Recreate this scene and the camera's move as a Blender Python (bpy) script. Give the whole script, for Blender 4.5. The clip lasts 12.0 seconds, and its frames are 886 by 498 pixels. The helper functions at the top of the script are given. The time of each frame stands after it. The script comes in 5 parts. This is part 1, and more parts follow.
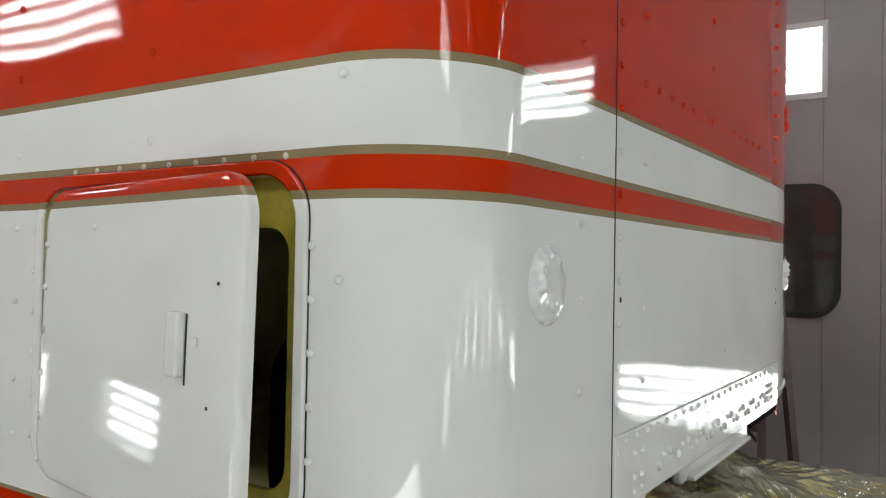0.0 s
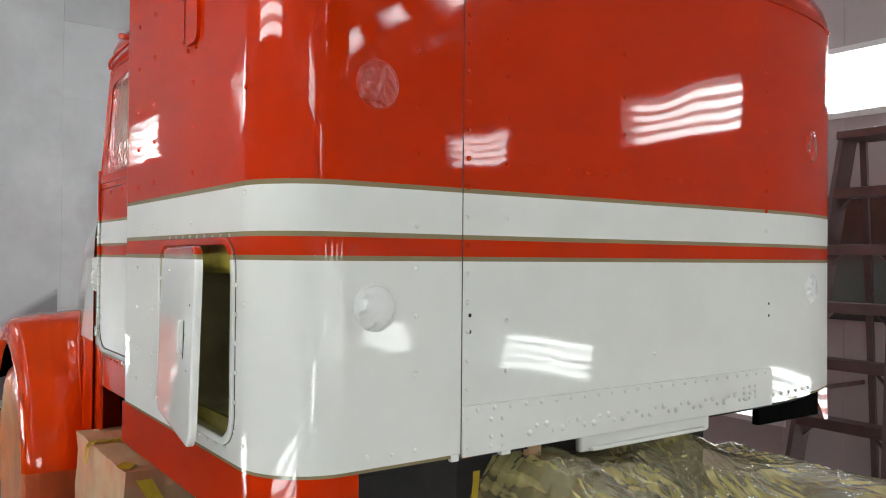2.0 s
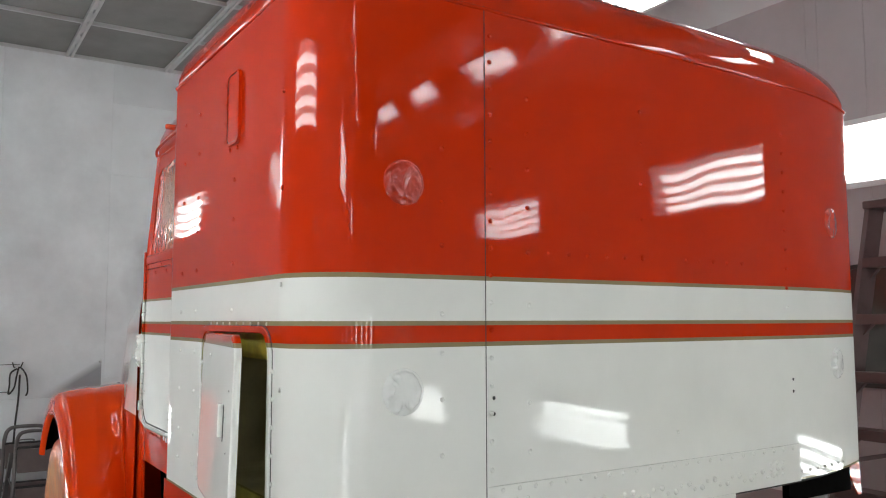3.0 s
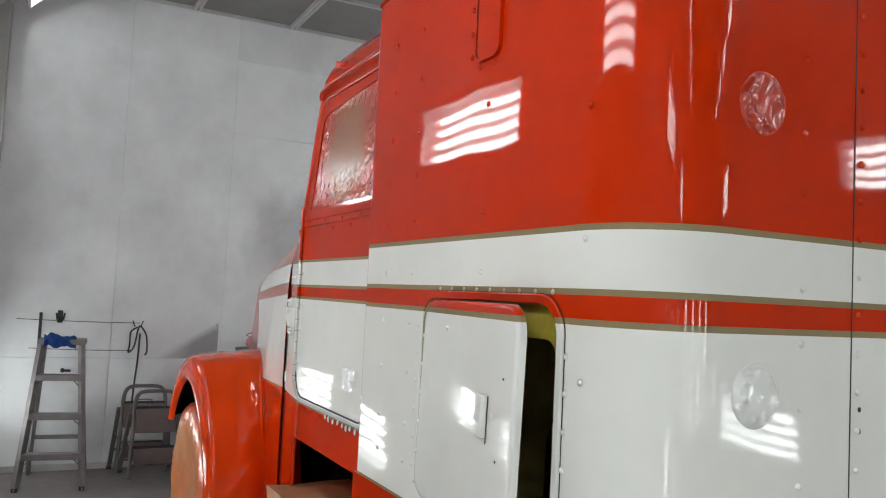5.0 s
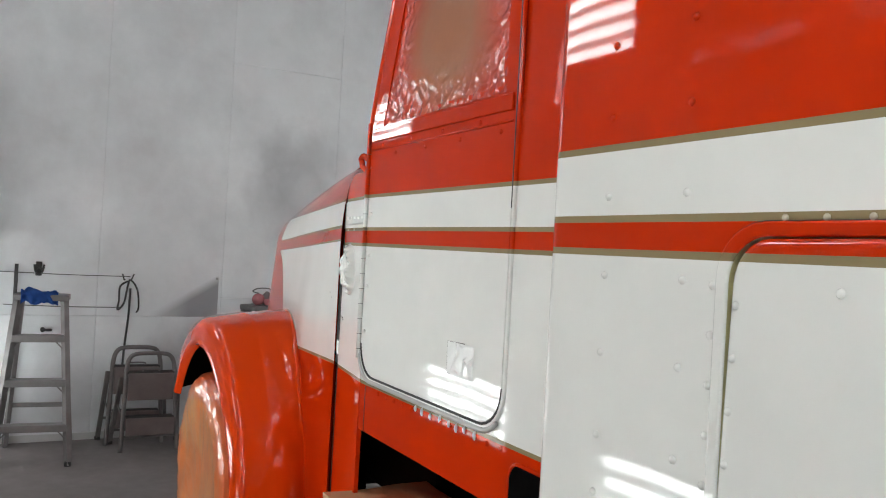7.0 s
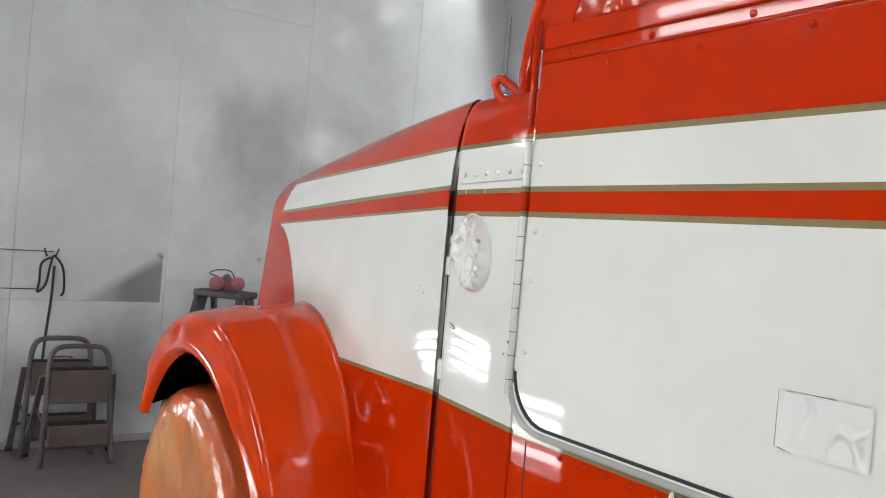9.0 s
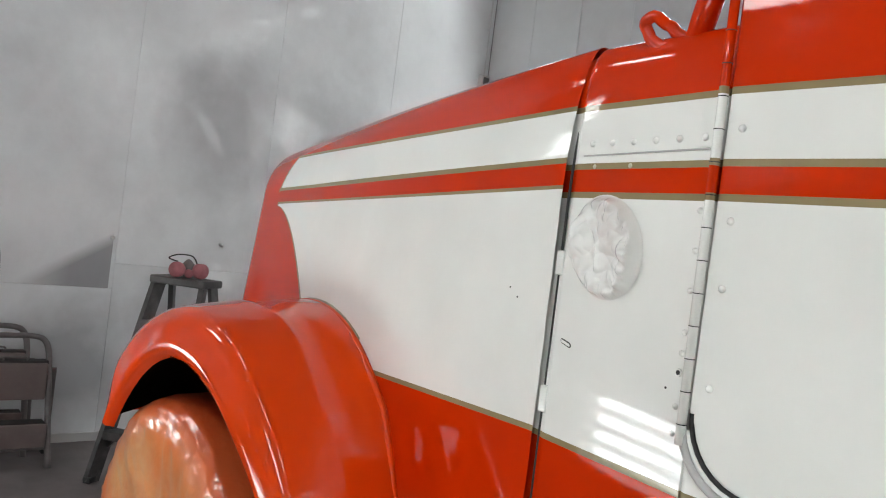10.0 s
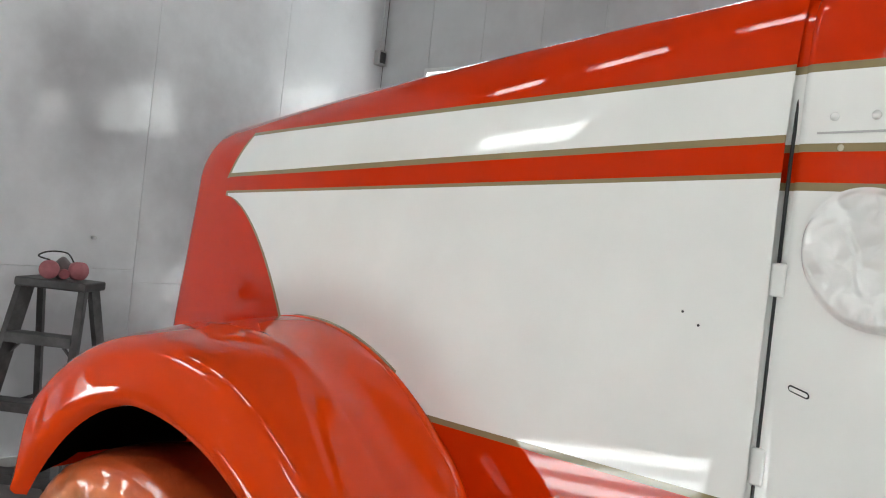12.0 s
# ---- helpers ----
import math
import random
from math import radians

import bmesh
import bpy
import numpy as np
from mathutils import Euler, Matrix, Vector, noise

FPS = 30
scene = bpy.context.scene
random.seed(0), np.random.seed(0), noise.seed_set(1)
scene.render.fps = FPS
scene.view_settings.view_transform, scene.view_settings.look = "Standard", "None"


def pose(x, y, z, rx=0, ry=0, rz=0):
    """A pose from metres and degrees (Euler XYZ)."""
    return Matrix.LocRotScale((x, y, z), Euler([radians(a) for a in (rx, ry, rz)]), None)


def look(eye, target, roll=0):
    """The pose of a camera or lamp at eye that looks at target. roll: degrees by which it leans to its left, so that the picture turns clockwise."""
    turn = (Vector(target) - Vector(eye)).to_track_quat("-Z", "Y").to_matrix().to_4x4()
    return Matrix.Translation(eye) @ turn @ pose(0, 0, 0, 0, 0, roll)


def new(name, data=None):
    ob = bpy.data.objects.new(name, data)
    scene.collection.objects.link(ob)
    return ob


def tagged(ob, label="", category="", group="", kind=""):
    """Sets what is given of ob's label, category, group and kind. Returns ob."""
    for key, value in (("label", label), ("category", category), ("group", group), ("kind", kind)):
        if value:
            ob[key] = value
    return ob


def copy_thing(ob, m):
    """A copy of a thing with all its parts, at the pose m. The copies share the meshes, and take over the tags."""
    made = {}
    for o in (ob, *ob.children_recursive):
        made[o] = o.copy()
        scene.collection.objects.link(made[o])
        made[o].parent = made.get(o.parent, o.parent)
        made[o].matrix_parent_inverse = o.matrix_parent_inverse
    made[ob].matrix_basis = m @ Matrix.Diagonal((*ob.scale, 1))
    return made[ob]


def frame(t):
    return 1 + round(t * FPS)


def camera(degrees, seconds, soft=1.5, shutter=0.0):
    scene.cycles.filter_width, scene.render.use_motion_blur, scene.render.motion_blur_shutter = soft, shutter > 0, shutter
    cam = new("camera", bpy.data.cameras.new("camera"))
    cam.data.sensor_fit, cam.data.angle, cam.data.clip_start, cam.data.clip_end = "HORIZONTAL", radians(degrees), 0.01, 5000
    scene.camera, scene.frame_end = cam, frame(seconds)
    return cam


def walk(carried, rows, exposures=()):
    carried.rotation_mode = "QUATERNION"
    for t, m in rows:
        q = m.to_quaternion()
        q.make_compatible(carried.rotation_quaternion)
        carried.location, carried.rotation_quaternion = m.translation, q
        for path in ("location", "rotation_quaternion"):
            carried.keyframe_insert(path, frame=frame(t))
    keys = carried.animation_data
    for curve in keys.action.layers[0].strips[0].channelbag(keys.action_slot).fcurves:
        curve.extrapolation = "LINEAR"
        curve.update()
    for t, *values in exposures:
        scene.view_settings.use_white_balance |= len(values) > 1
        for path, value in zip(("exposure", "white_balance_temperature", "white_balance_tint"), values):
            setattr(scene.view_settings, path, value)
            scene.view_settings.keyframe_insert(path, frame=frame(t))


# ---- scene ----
cam = camera(57.8, 12.0, soft=1.1)
PATH = [
    (0, (-0.036, 0.006, 1.45), (-1.138, 1.674, 1.484), 1.0),
    (0.5, (0.23, 0.032, 1.442), (-1.084, 1.538, 1.435), -0.2),
    (1, (0.497, 0.033, 1.454), (-0.984, 1.377, 1.447), -0.2),
    (1.5, (0.699, 0.027, 1.498), (-0.893, 1.238, 1.492), 0.2),
    (2, (0.855, 0.06, 1.521), (-0.777, 1.217, 1.541), 0.5),
    (2.5, (0.935, 0.063, 1.551), (-0.721, 1.181, 1.642), 0.3),
    (2.7, (0.954, 0.054, 1.568), (-0.706, 1.161, 1.708), 0.1),
    (4.3, (0.673, -0.079, 1.563), (-1.071, 0.885, 1.731), 1.3),
    (4.5, (0.587, -0.081, 1.547), (-1.173, 0.858, 1.687), 2.2),
    (5, (0.375, -0.085, 1.545), (-1.408, 0.813, 1.662), 2.8),
    (5.5, (0.179, -0.112, 1.537), (-1.608, 0.777, 1.667), 3.2),
    (6, (-0.014, -0.121, 1.531), (-1.766, 0.838, 1.64), 3.1),
    (6.5, (-0.211, -0.096, 1.505), (-1.945, 0.9, 1.56), 3.1),
    (7, (-0.465, -0.075, 1.505), (-2.226, 0.873, 1.513), 3.2),
    (7.2, (-0.564, -0.082, 1.504), (-2.321, 0.875, 1.49), 3.0),
    (8.8, (-1.364, -0.108, 1.472), (-3.02, 1.013, 1.446), 4.0),
    (9, (-1.461, -0.115, 1.455), (-3.107, 1.022, 1.436), 4.8),
    (9.5, (-1.717, -0.132, 1.437), (-3.314, 1.071, 1.416), 5.9),
    (10, (-1.956, -0.099, 1.417), (-3.508, 1.161, 1.398), 7.1),
    (10.5, (-2.18, -0.103, 1.409), (-3.677, 1.222, 1.373), 7.3),
    (11, (-2.342, -0.098, 1.416), (-3.731, 1.341, 1.374), 6.4),
    (11.5, (-2.419, -0.11, 1.417), (-3.731, 1.399, 1.396), 6.3),
    (12, (-2.523, -0.109, 1.408), (-3.808, 1.423, 1.39), 6.3),
]
walk(cam, [(t, look(eye, target, roll)) for t, eye, target, roll in PATH], exposures=[(0.0, -0.83), (1.0, -0.79), (2.0, -0.58), (5.0, -0.69), (9.0, -0.54), (10.5, -0.63), (12.0, -0.67)])

# ---- world ----
world = bpy.data.worlds.new("world")
world.use_nodes = True
world.node_tree.nodes["Background"].inputs[0].default_value = (0.5, 0.52, 0.55, 1)
world.node_tree.nodes["Background"].inputs[1].default_value = 0.02
scene.world = world

TUBE_LIGHT = 24.5

# ---- materials ----


def material(name, colour, rough=0.5, metal=0.0, coat=0.0, vary=0.0, vary_scale=4.0, bump=0.0, bump_scale=30.0, wave=0.0, wave_scale=2.5,
             dirt=None, dirt_scale=1.5, dirt_amount=0.5, island=0.0, spec=0.5, alpha=1.0, transmission=0.0, ior=1.5, crease=0.0, crease_scale=20.0):
    m = bpy.data.materials.new(name)
    m.use_nodes = True
    nt = m.node_tree
    b = nt.nodes["Principled BSDF"]
    b.inputs["Roughness"].default_value = rough
    b.inputs["Metallic"].default_value = metal
    b.inputs["Coat Weight"].default_value = coat
    b.inputs["Coat Roughness"].default_value = 0.012 if coat > 0.9 else (0.04 if coat > 0.5 else 0.09)
    b.inputs["Specular IOR Level"].default_value = spec
    b.inputs["Coat IOR"].default_value = 1.41
    b.inputs["Alpha"].default_value = alpha
    b.inputs["Transmission Weight"].default_value = transmission
    b.inputs["IOR"].default_value = ior
    finish(nt, b, (*colour, 1), rough, vary, vary_scale, bump, bump_scale, wave, wave_scale, dirt, dirt_scale, dirt_amount, island, coat, crease, crease_scale)
    return m


def noise_node(nt, vec, scale, detail=4.0, rough=0.55):
    n = nt.nodes.new("ShaderNodeTexNoise")
    n.inputs["Scale"].default_value, n.inputs["Detail"].default_value, n.inputs["Roughness"].default_value = scale, detail, rough
    nt.links.new(vec, n.inputs["Vector"])
    return n.outputs["Fac"]


def math_node(nt, op, a, b=None, c=None):
    n = nt.nodes.new("ShaderNodeMath")
    n.operation = op
    for i, v in enumerate((a, b, c)):
        if v is None:
            continue
        if isinstance(v, (int, float)):
            n.inputs[i].default_value = v
        else:
            nt.links.new(v, n.inputs[i])
    return n.outputs[0]


def mix_colour(nt, fac, a, b, kind="MIX"):
    n = nt.nodes.new("ShaderNodeMix")
    n.data_type, n.blend_type = "RGBA", kind
    for key, v in ((0, fac), (6, a), (7, b)):
        if isinstance(v, (int, float, tuple)):
            n.inputs[key].default_value = v
        else:
            nt.links.new(v, n.inputs[key])
    return n.outputs[2]


def spread(nt, value, lo, hi, to_lo=0.0, to_hi=1.0):
    n = nt.nodes.new("ShaderNodeMapRange")
    nt.links.new(value, n.inputs[0])
    for i, v in enumerate((lo, hi, to_lo, to_hi)):
        n.inputs[i + 1].default_value = v
    return n.outputs[0]


def finish(nt, b, colour, rough, vary=0.0, vary_scale=4.0, bump=0.0, bump_scale=30.0, wave=0.0, wave_scale=2.5, dirt=None, dirt_scale=1.5,
           dirt_amount=0.5, island=0.0, coat=0.0, crease=0.0, crease_scale=20.0):
    """Grain, stains and relief over a base colour (a colour or a socket)."""
    vec = nt.nodes.new("ShaderNodeTexCoord").outputs["Object"]
    out = colour
    if vary:
        f = spread(nt, noise_node(nt, vec, vary_scale, 6), 0.3, 0.7, 1 - vary, 1 + vary)
        out = mix_colour(nt, 1.0, out, f, "MULTIPLY")
    if island:
        info = nt.nodes.new("ShaderNodeObjectInfo").outputs["Random"]
        out = mix_colour(nt, 1.0, out, spread(nt, info, 0, 1, 1 - island, 1 + island), "MULTIPLY")
    if dirt:
        f = spread(nt, noise_node(nt, vec, dirt_scale, 8, 0.65), 0.45, 0.75, 0, dirt_amount)
        out = mix_colour(nt, f, out, (*dirt, 1))
    if isinstance(out, tuple):
        b.inputs["Base Color"].default_value = out
    else:
        nt.links.new(out, b.inputs["Base Color"])
    if (vary or dirt) and not coat:
        nt.links.new(spread(nt, noise_node(nt, vec, 11, 4), 0.3, 0.7, max(0.0, rough - 0.05), rough + 0.06), b.inputs["Roughness"])
    normal = None
    for strength, scale, detail, far in ((wave, wave_scale, 1.0, 0.02), (bump, bump_scale, 5.0, 0.002)):
        if strength:
            n = nt.nodes.new("ShaderNodeBump")
            n.inputs["Strength"].default_value, n.inputs["Distance"].default_value = strength, far
            nt.links.new(noise_node(nt, vec, scale, detail), n.inputs["Height"])
            if normal is not None:
                nt.links.new(normal, n.inputs["Normal"])
            normal = n.outputs[0]
    if crease:
        # sharp folds: two layers of ridges, bent by a slower drift
        drift = nt.nodes.new("ShaderNodeVectorMath")
        drift.operation = "ADD"
        push = nt.nodes.new("ShaderNodeTexNoise")
        push.inputs["Scale"].default_value = crease_scale * 0.3
        nt.links.new(vec, push.inputs["Vector"])
        shift = nt.nodes.new("ShaderNodeVectorMath")
        shift.operation = "SCALE"
        shift.inputs["Scale"].default_value = 3.0 / crease_scale
        nt.links.new(push.outputs["Color"], shift.inputs[0])
        nt.links.new(vec, drift.inputs[0])
        nt.links.new(shift.outputs[0], drift.inputs[1])
        one = math_node(nt, "ABSOLUTE", math_node(nt, "SUBTRACT", noise_node(nt, drift.outputs[0], crease_scale, 1.0), 0.5))
        two = math_node(nt, "ABSOLUTE", math_node(nt, "SUBTRACT", noise_node(nt, drift.outputs[0], crease_scale * 2.7, 1.0), 0.5))
        n = nt.nodes.new("ShaderNodeBump")
        n.inputs["Strength"].default_value, n.inputs["Distance"].default_value = crease, 0.9 / crease_scale
        nt.links.new(math_node(nt, "MULTIPLY_ADD", two, 0.4, one), n.inputs["Height"])
        if normal is not None:
            nt.links.new(normal, n.inputs["Normal"])
        normal = n.outputs[0]
    if normal is not None:
        nt.links.new(normal, b.inputs["Normal"])
        if coat:
            nt.links.new(normal, b.inputs["Coat Normal"])


RED, WHITE, GOLD = (0.55, 0.025, 0.0008, 1), (0.81, 0.815, 0.785, 1), (0.27, 0.215, 0.115, 1)


def livery(name, stops, slope=0.0, front=False, wave=0.05):
    """Glossy body paint with horizontal stripes by height; slope tilts them along x, front ends them in the red nose."""
    m = bpy.data.materials.new(name)
    m.use_nodes = True
    nt = m.node_tree
    b = nt.nodes["Principled BSDF"]
    xyz = nt.nodes.new("ShaderNodeSeparateXYZ")
    nt.links.new(nt.nodes.new("ShaderNodeTexCoord").outputs["Object"], xyz.inputs[0])
    x, z = xyz.outputs[0], xyz.outputs[2]
    level = math_node(nt, "ADD", z, math_node(nt, "MULTIPLY", math_node(nt, "SUBTRACT", -2.83, x), spread(nt, z, 1.53, 1.62, slope, slope * 0.6))) if slope else z
    ramp = nt.nodes.new("ShaderNodeValToRGB")
    ramp.color_ramp.interpolation = "CONSTANT"
    nt.links.new(spread(nt, level, 1.0, 1.8), ramp.inputs[0])
    el = ramp.color_ramp.elements
    el[0].position, el[0].color = 0.0, RED
    el[1].position, el[1].color = (stops[0][0] - 1.0) / 0.8, stops[0][1]
    for h, c in stops[1:]:
        e = el.new((h - 1.0) / 0.8)
        e.color = c
    colour = ramp.outputs[0]
    if front:
        # the lower white field ends in a concave curve, the upper one in a slanted line
        w = spread(nt, z, 1.463, 1.208)
        low = math_node(nt, "MULTIPLY_ADD", math_node(nt, "POWER", w, 0.6), 0.36, -4.225)
        high = spread(nt, z, 1.50, 1.62, -4.235, -4.175)
        is_high = math_node(nt, "GREATER_THAN", level, 1.54)
        edge = math_node(nt, "ADD", math_node(nt, "MULTIPLY", is_high, high), math_node(nt, "MULTIPLY", math_node(nt, "SUBTRACT", 1.0, is_high), low))
        d = math_node(nt, "SUBTRACT", x, edge)
        stripe = math_node(nt, "MULTIPLY", math_node(nt, "GREATER_THAN", level, stops[3][0]), math_node(nt, "LESS_THAN", level, stops[4][0]))
        line = math_node(nt, "LESS_THAN", d, 0.011)
        gold_line = mix_colour(nt, math_node(nt, "MULTIPLY", line, math_node(nt, "SUBTRACT", 1.0, stripe)), colour, GOLD)
        # beyond the curve all is red; gold only where the white would be
        colour = mix_colour(nt, math_node(nt, "LESS_THAN", d, 0.0), gold_line, RED)
        colour = mix_colour(nt, math_node(nt, "GREATER_THAN", level, stops[-1][0]), colour, RED)
        colour = mix_colour(nt, math_node(nt, "LESS_THAN", level, stops[0][0]), colour, RED)
    b.inputs["Roughness"].default_value = 0.55
    b.inputs["Specular IOR Level"].default_value = 0.0
    b.inputs["Coat Weight"].default_value, b.inputs["Coat Roughness"].default_value = 1.0, 0.012
    finish(nt, b, colour, 0.3, vary=0.035, vary_scale=5, wave=wave, wave_scale=3.0, bump=0.012, bump_scale=160, coat=1.0)
    b.inputs["Coat IOR"].default_value = 1.41
    return m


SLEEPER_STOPS = [(1.1185, GOLD), (1.1275, WHITE), (1.5125, GOLD), (1.5215, RED), (1.555, GOLD), (1.5635, WHITE), (1.6475, GOLD), (1.6565, RED)]
CAB_STOPS = [(1.131, GOLD), (1.139, WHITE), (1.507, GOLD), (1.516, RED), (1.551, GOLD), (1.560, WHITE), (1.6415, GOLD), (1.651, RED)]
HOOD_STOPS = [(1.136, GOLD), (1.146, WHITE), (1.519, GOLD), (1.527, RED), (1.560, GOLD), (1.569, WHITE), (1.645, GOLD), (1.655, RED)]
paint_sleeper = livery("sleeper paint", SLEEPER_STOPS, wave=0.16)
paint_cab = livery("cab paint", CAB_STOPS, wave=0.06)
paint_hood = livery("hood paint", HOOD_STOPS, slope=0.038, front=True, wave=0.0)
paint_red = material("gloss red paint", RED[:3], 0.55, spec=0.0, coat=1.0, vary=0.035, wave=0.05, bump=0.012, bump_scale=160)
paint_fender = material("fresh orange red paint", (0.68, 0.048, 0.003), 0.55, spec=0.0, coat=1.0, vary=0.03, bump=0.006, bump_scale=160)
paint_fender.node_tree.nodes["Principled BSDF"].inputs["Coat IOR"].default_value = 1.44
paint_white = material("gloss white paint", WHITE[:3], 0.55, spec=0.0, coat=1.0, vary=0.03, wave=0.04, bump=0.012, bump_scale=160)
paint_plate = material("uneven gloss white paint", WHITE[:3], 0.55, spec=0.0, coat=1.0, vary=0.03, wave=0.14, wave_scale=9, bump=0.03, bump_scale=120)
paint_gold = material("taupe gold paint", GOLD[:3], 0.5, spec=0.1, coat=1.0, vary=0.05)
wall_paint = material("dusty booth steel", (0.60, 0.61, 0.62), 0.5, coat=0.85, vary=0.10, vary_scale=1.3, wave=0.45, wave_scale=1.9, bump=0.018, bump_scale=90,
                      dirt=(0.36, 0.345, 0.36), dirt_scale=0.8, dirt_amount=0.55, island=0.06)
wall_paint.node_tree.nodes["Principled BSDF"].inputs["Coat IOR"].default_value = 1.55
wall_end_paint = material("sooty booth steel with painted shade", (0.69, 0.705, 0.725), 0.5, coat=0.42, vary=0.10, vary_scale=1.3, wave=0.8, wave_scale=1.9, bump=0.018, bump_scale=90,
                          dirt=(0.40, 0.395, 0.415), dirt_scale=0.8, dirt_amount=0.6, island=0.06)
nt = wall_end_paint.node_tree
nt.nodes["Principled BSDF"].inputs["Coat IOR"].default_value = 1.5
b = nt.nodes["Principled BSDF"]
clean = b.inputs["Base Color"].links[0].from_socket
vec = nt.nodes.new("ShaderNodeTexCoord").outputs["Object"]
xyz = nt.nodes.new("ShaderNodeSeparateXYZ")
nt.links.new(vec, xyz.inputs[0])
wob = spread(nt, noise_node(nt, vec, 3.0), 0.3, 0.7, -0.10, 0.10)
# grey clouds, low ones overspray, upper ones painted shade: (y, z, half width, half height, amount)
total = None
# the third and fourth darken the upper right, where less lamp light falls
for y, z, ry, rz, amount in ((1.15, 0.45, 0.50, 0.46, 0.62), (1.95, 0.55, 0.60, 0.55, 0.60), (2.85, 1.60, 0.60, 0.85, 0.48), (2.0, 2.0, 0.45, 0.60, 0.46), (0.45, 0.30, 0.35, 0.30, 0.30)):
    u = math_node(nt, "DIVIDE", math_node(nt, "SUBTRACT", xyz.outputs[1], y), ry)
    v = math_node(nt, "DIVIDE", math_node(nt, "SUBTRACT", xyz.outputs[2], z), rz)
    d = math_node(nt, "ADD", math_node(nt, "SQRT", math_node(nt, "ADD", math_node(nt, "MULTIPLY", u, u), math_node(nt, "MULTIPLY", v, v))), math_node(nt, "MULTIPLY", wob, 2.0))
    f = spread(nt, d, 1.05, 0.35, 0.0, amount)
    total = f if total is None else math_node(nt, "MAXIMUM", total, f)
# a painted dark reflection: sharp-edged fan below the knob, ending at the panel joint
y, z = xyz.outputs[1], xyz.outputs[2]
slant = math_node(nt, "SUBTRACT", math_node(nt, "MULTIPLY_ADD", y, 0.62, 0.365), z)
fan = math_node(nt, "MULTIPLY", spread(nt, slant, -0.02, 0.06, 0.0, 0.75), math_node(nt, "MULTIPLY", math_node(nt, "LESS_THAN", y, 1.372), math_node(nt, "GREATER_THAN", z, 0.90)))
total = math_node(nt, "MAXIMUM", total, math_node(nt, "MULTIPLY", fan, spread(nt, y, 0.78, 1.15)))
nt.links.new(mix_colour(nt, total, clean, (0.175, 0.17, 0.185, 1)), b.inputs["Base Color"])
wall_pink = material("pink dusted booth steel", (0.40, 0.355, 0.365), 0.5, coat=0.3, vary=0.10, vary_scale=1.3, wave=0.25, wave_scale=1.6, bump=0.08, bump_scale=90,
                     dirt=(0.30, 0.22, 0.235), dirt_scale=0.9, dirt_amount=0.5, island=0.05)
wall_grimy = material("grimy booth steel", (0.24, 0.225, 0.23), 0.55, coat=0.3, vary=0.15, vary_scale=1.3, wave=0.3, wave_scale=1.7, bump=0.08, bump_scale=90,
                      dirt=(0.15, 0.125, 0.13), dirt_scale=0.9, dirt_amount=0.6, island=0.05)
floor_mat = material("dusty concrete", (0.14, 0.12, 0.12), 0.6, vary=0.15, vary_scale=2.5, bump=0.2, bump_scale=60, dirt=(0.13, 0.10, 0.10), dirt_scale=1.2, dirt_amount=0.7)
filter_mat = material("grey filter cloth", (0.20, 0.195, 0.19), 0.9, vary=0.10, vary_scale=3, bump=0.4, bump_scale=200)
bar_mat = material("galvanised bar", (0.50, 0.50, 0.50), 0.45, metal=0.3, vary=0.1)
# near black: the shade of recesses is put into the colour
dark_mat = material("shade black", (0.0025, 0.0022, 0.0022), 0.95, spec=0.03, vary=0.3, bump=0.1)
under_dark = material("dusty black underbody", (0.035, 0.032, 0.032), 0.8, spec=0.2, vary=0.3, bump=0.1)
rubber = material("black rubber", (0.018, 0.017, 0.017), 0.5, vary=0.2, bump=0.1)
trim_grey = material("grey gasket", (0.42, 0.42, 0.41), 0.4, coat=0.2, vary=0.1)
steel_dusty = material("red dusted steel", (0.115, 0.068, 0.068), 0.5, metal=0.2, vary=0.2, vary_scale=9, bump=0.1, dirt=(0.10, 0.07, 0.07), dirt_scale=6)
alu = material("dusty aluminium", (0.19, 0.18, 0.182), 0.5, metal=0.35, vary=0.18, vary_scale=12, bump=0.08, dirt=(0.17, 0.13, 0.125), dirt_scale=7)
stool_grey = material("dusty stool tube", (0.115, 0.105, 0.105), 0.5, metal=0.2, vary=0.2, vary_scale=10, bump=0.1, dirt=(0.20, 0.165, 0.16), dirt_scale=8, dirt_amount=0.6)
stool_brown = material("dusty brown board", (0.135, 0.103, 0.10), 0.6, vary=0.15, vary_scale=9, bump=0.1, dirt=(0.19, 0.15, 0.145), dirt_scale=5, dirt_amount=0.6)
alu_dark = material("grey dusted aluminium", (0.055, 0.052, 0.053), 0.5, metal=0.35, vary=0.2, vary_scale=10, bump=0.1, dirt=(0.16, 0.15, 0.15), dirt_scale=9, dirt_amount=0.6)
olive_dark = material("dark olive inside", (0.50, 0.45, 0.23), 0.6, vary=0.5, vary_scale=5, bump=0.1)
olive = material("olive primer", (0.42, 0.35, 0.04), 0.45, vary=0.35, vary_scale=7, bump=0.1, dirt=(0.05, 0.045, 0.012), dirt_scale=6, dirt_amount=0.9)
old_tape = material("old yellow masking tape", (0.46, 0.35, 0.02), 0.5, vary=0.3, vary_scale=12, bump=0.2, bump_scale=60)
yellow_tape = material("yellow masking tape", (0.72, 0.52, 0.04), 0.5, vary=0.1, vary_scale=25, bump=0.2, bump_scale=80)
tan_paper = material("tan masking paper", (0.42, 0.27, 0.145), 0.6, vary=0.18, vary_scale=7, bump=0.25, bump_scale=25, dirt=(0.52, 0.085, 0.02), dirt_scale=2.6, dirt_amount=0.95)
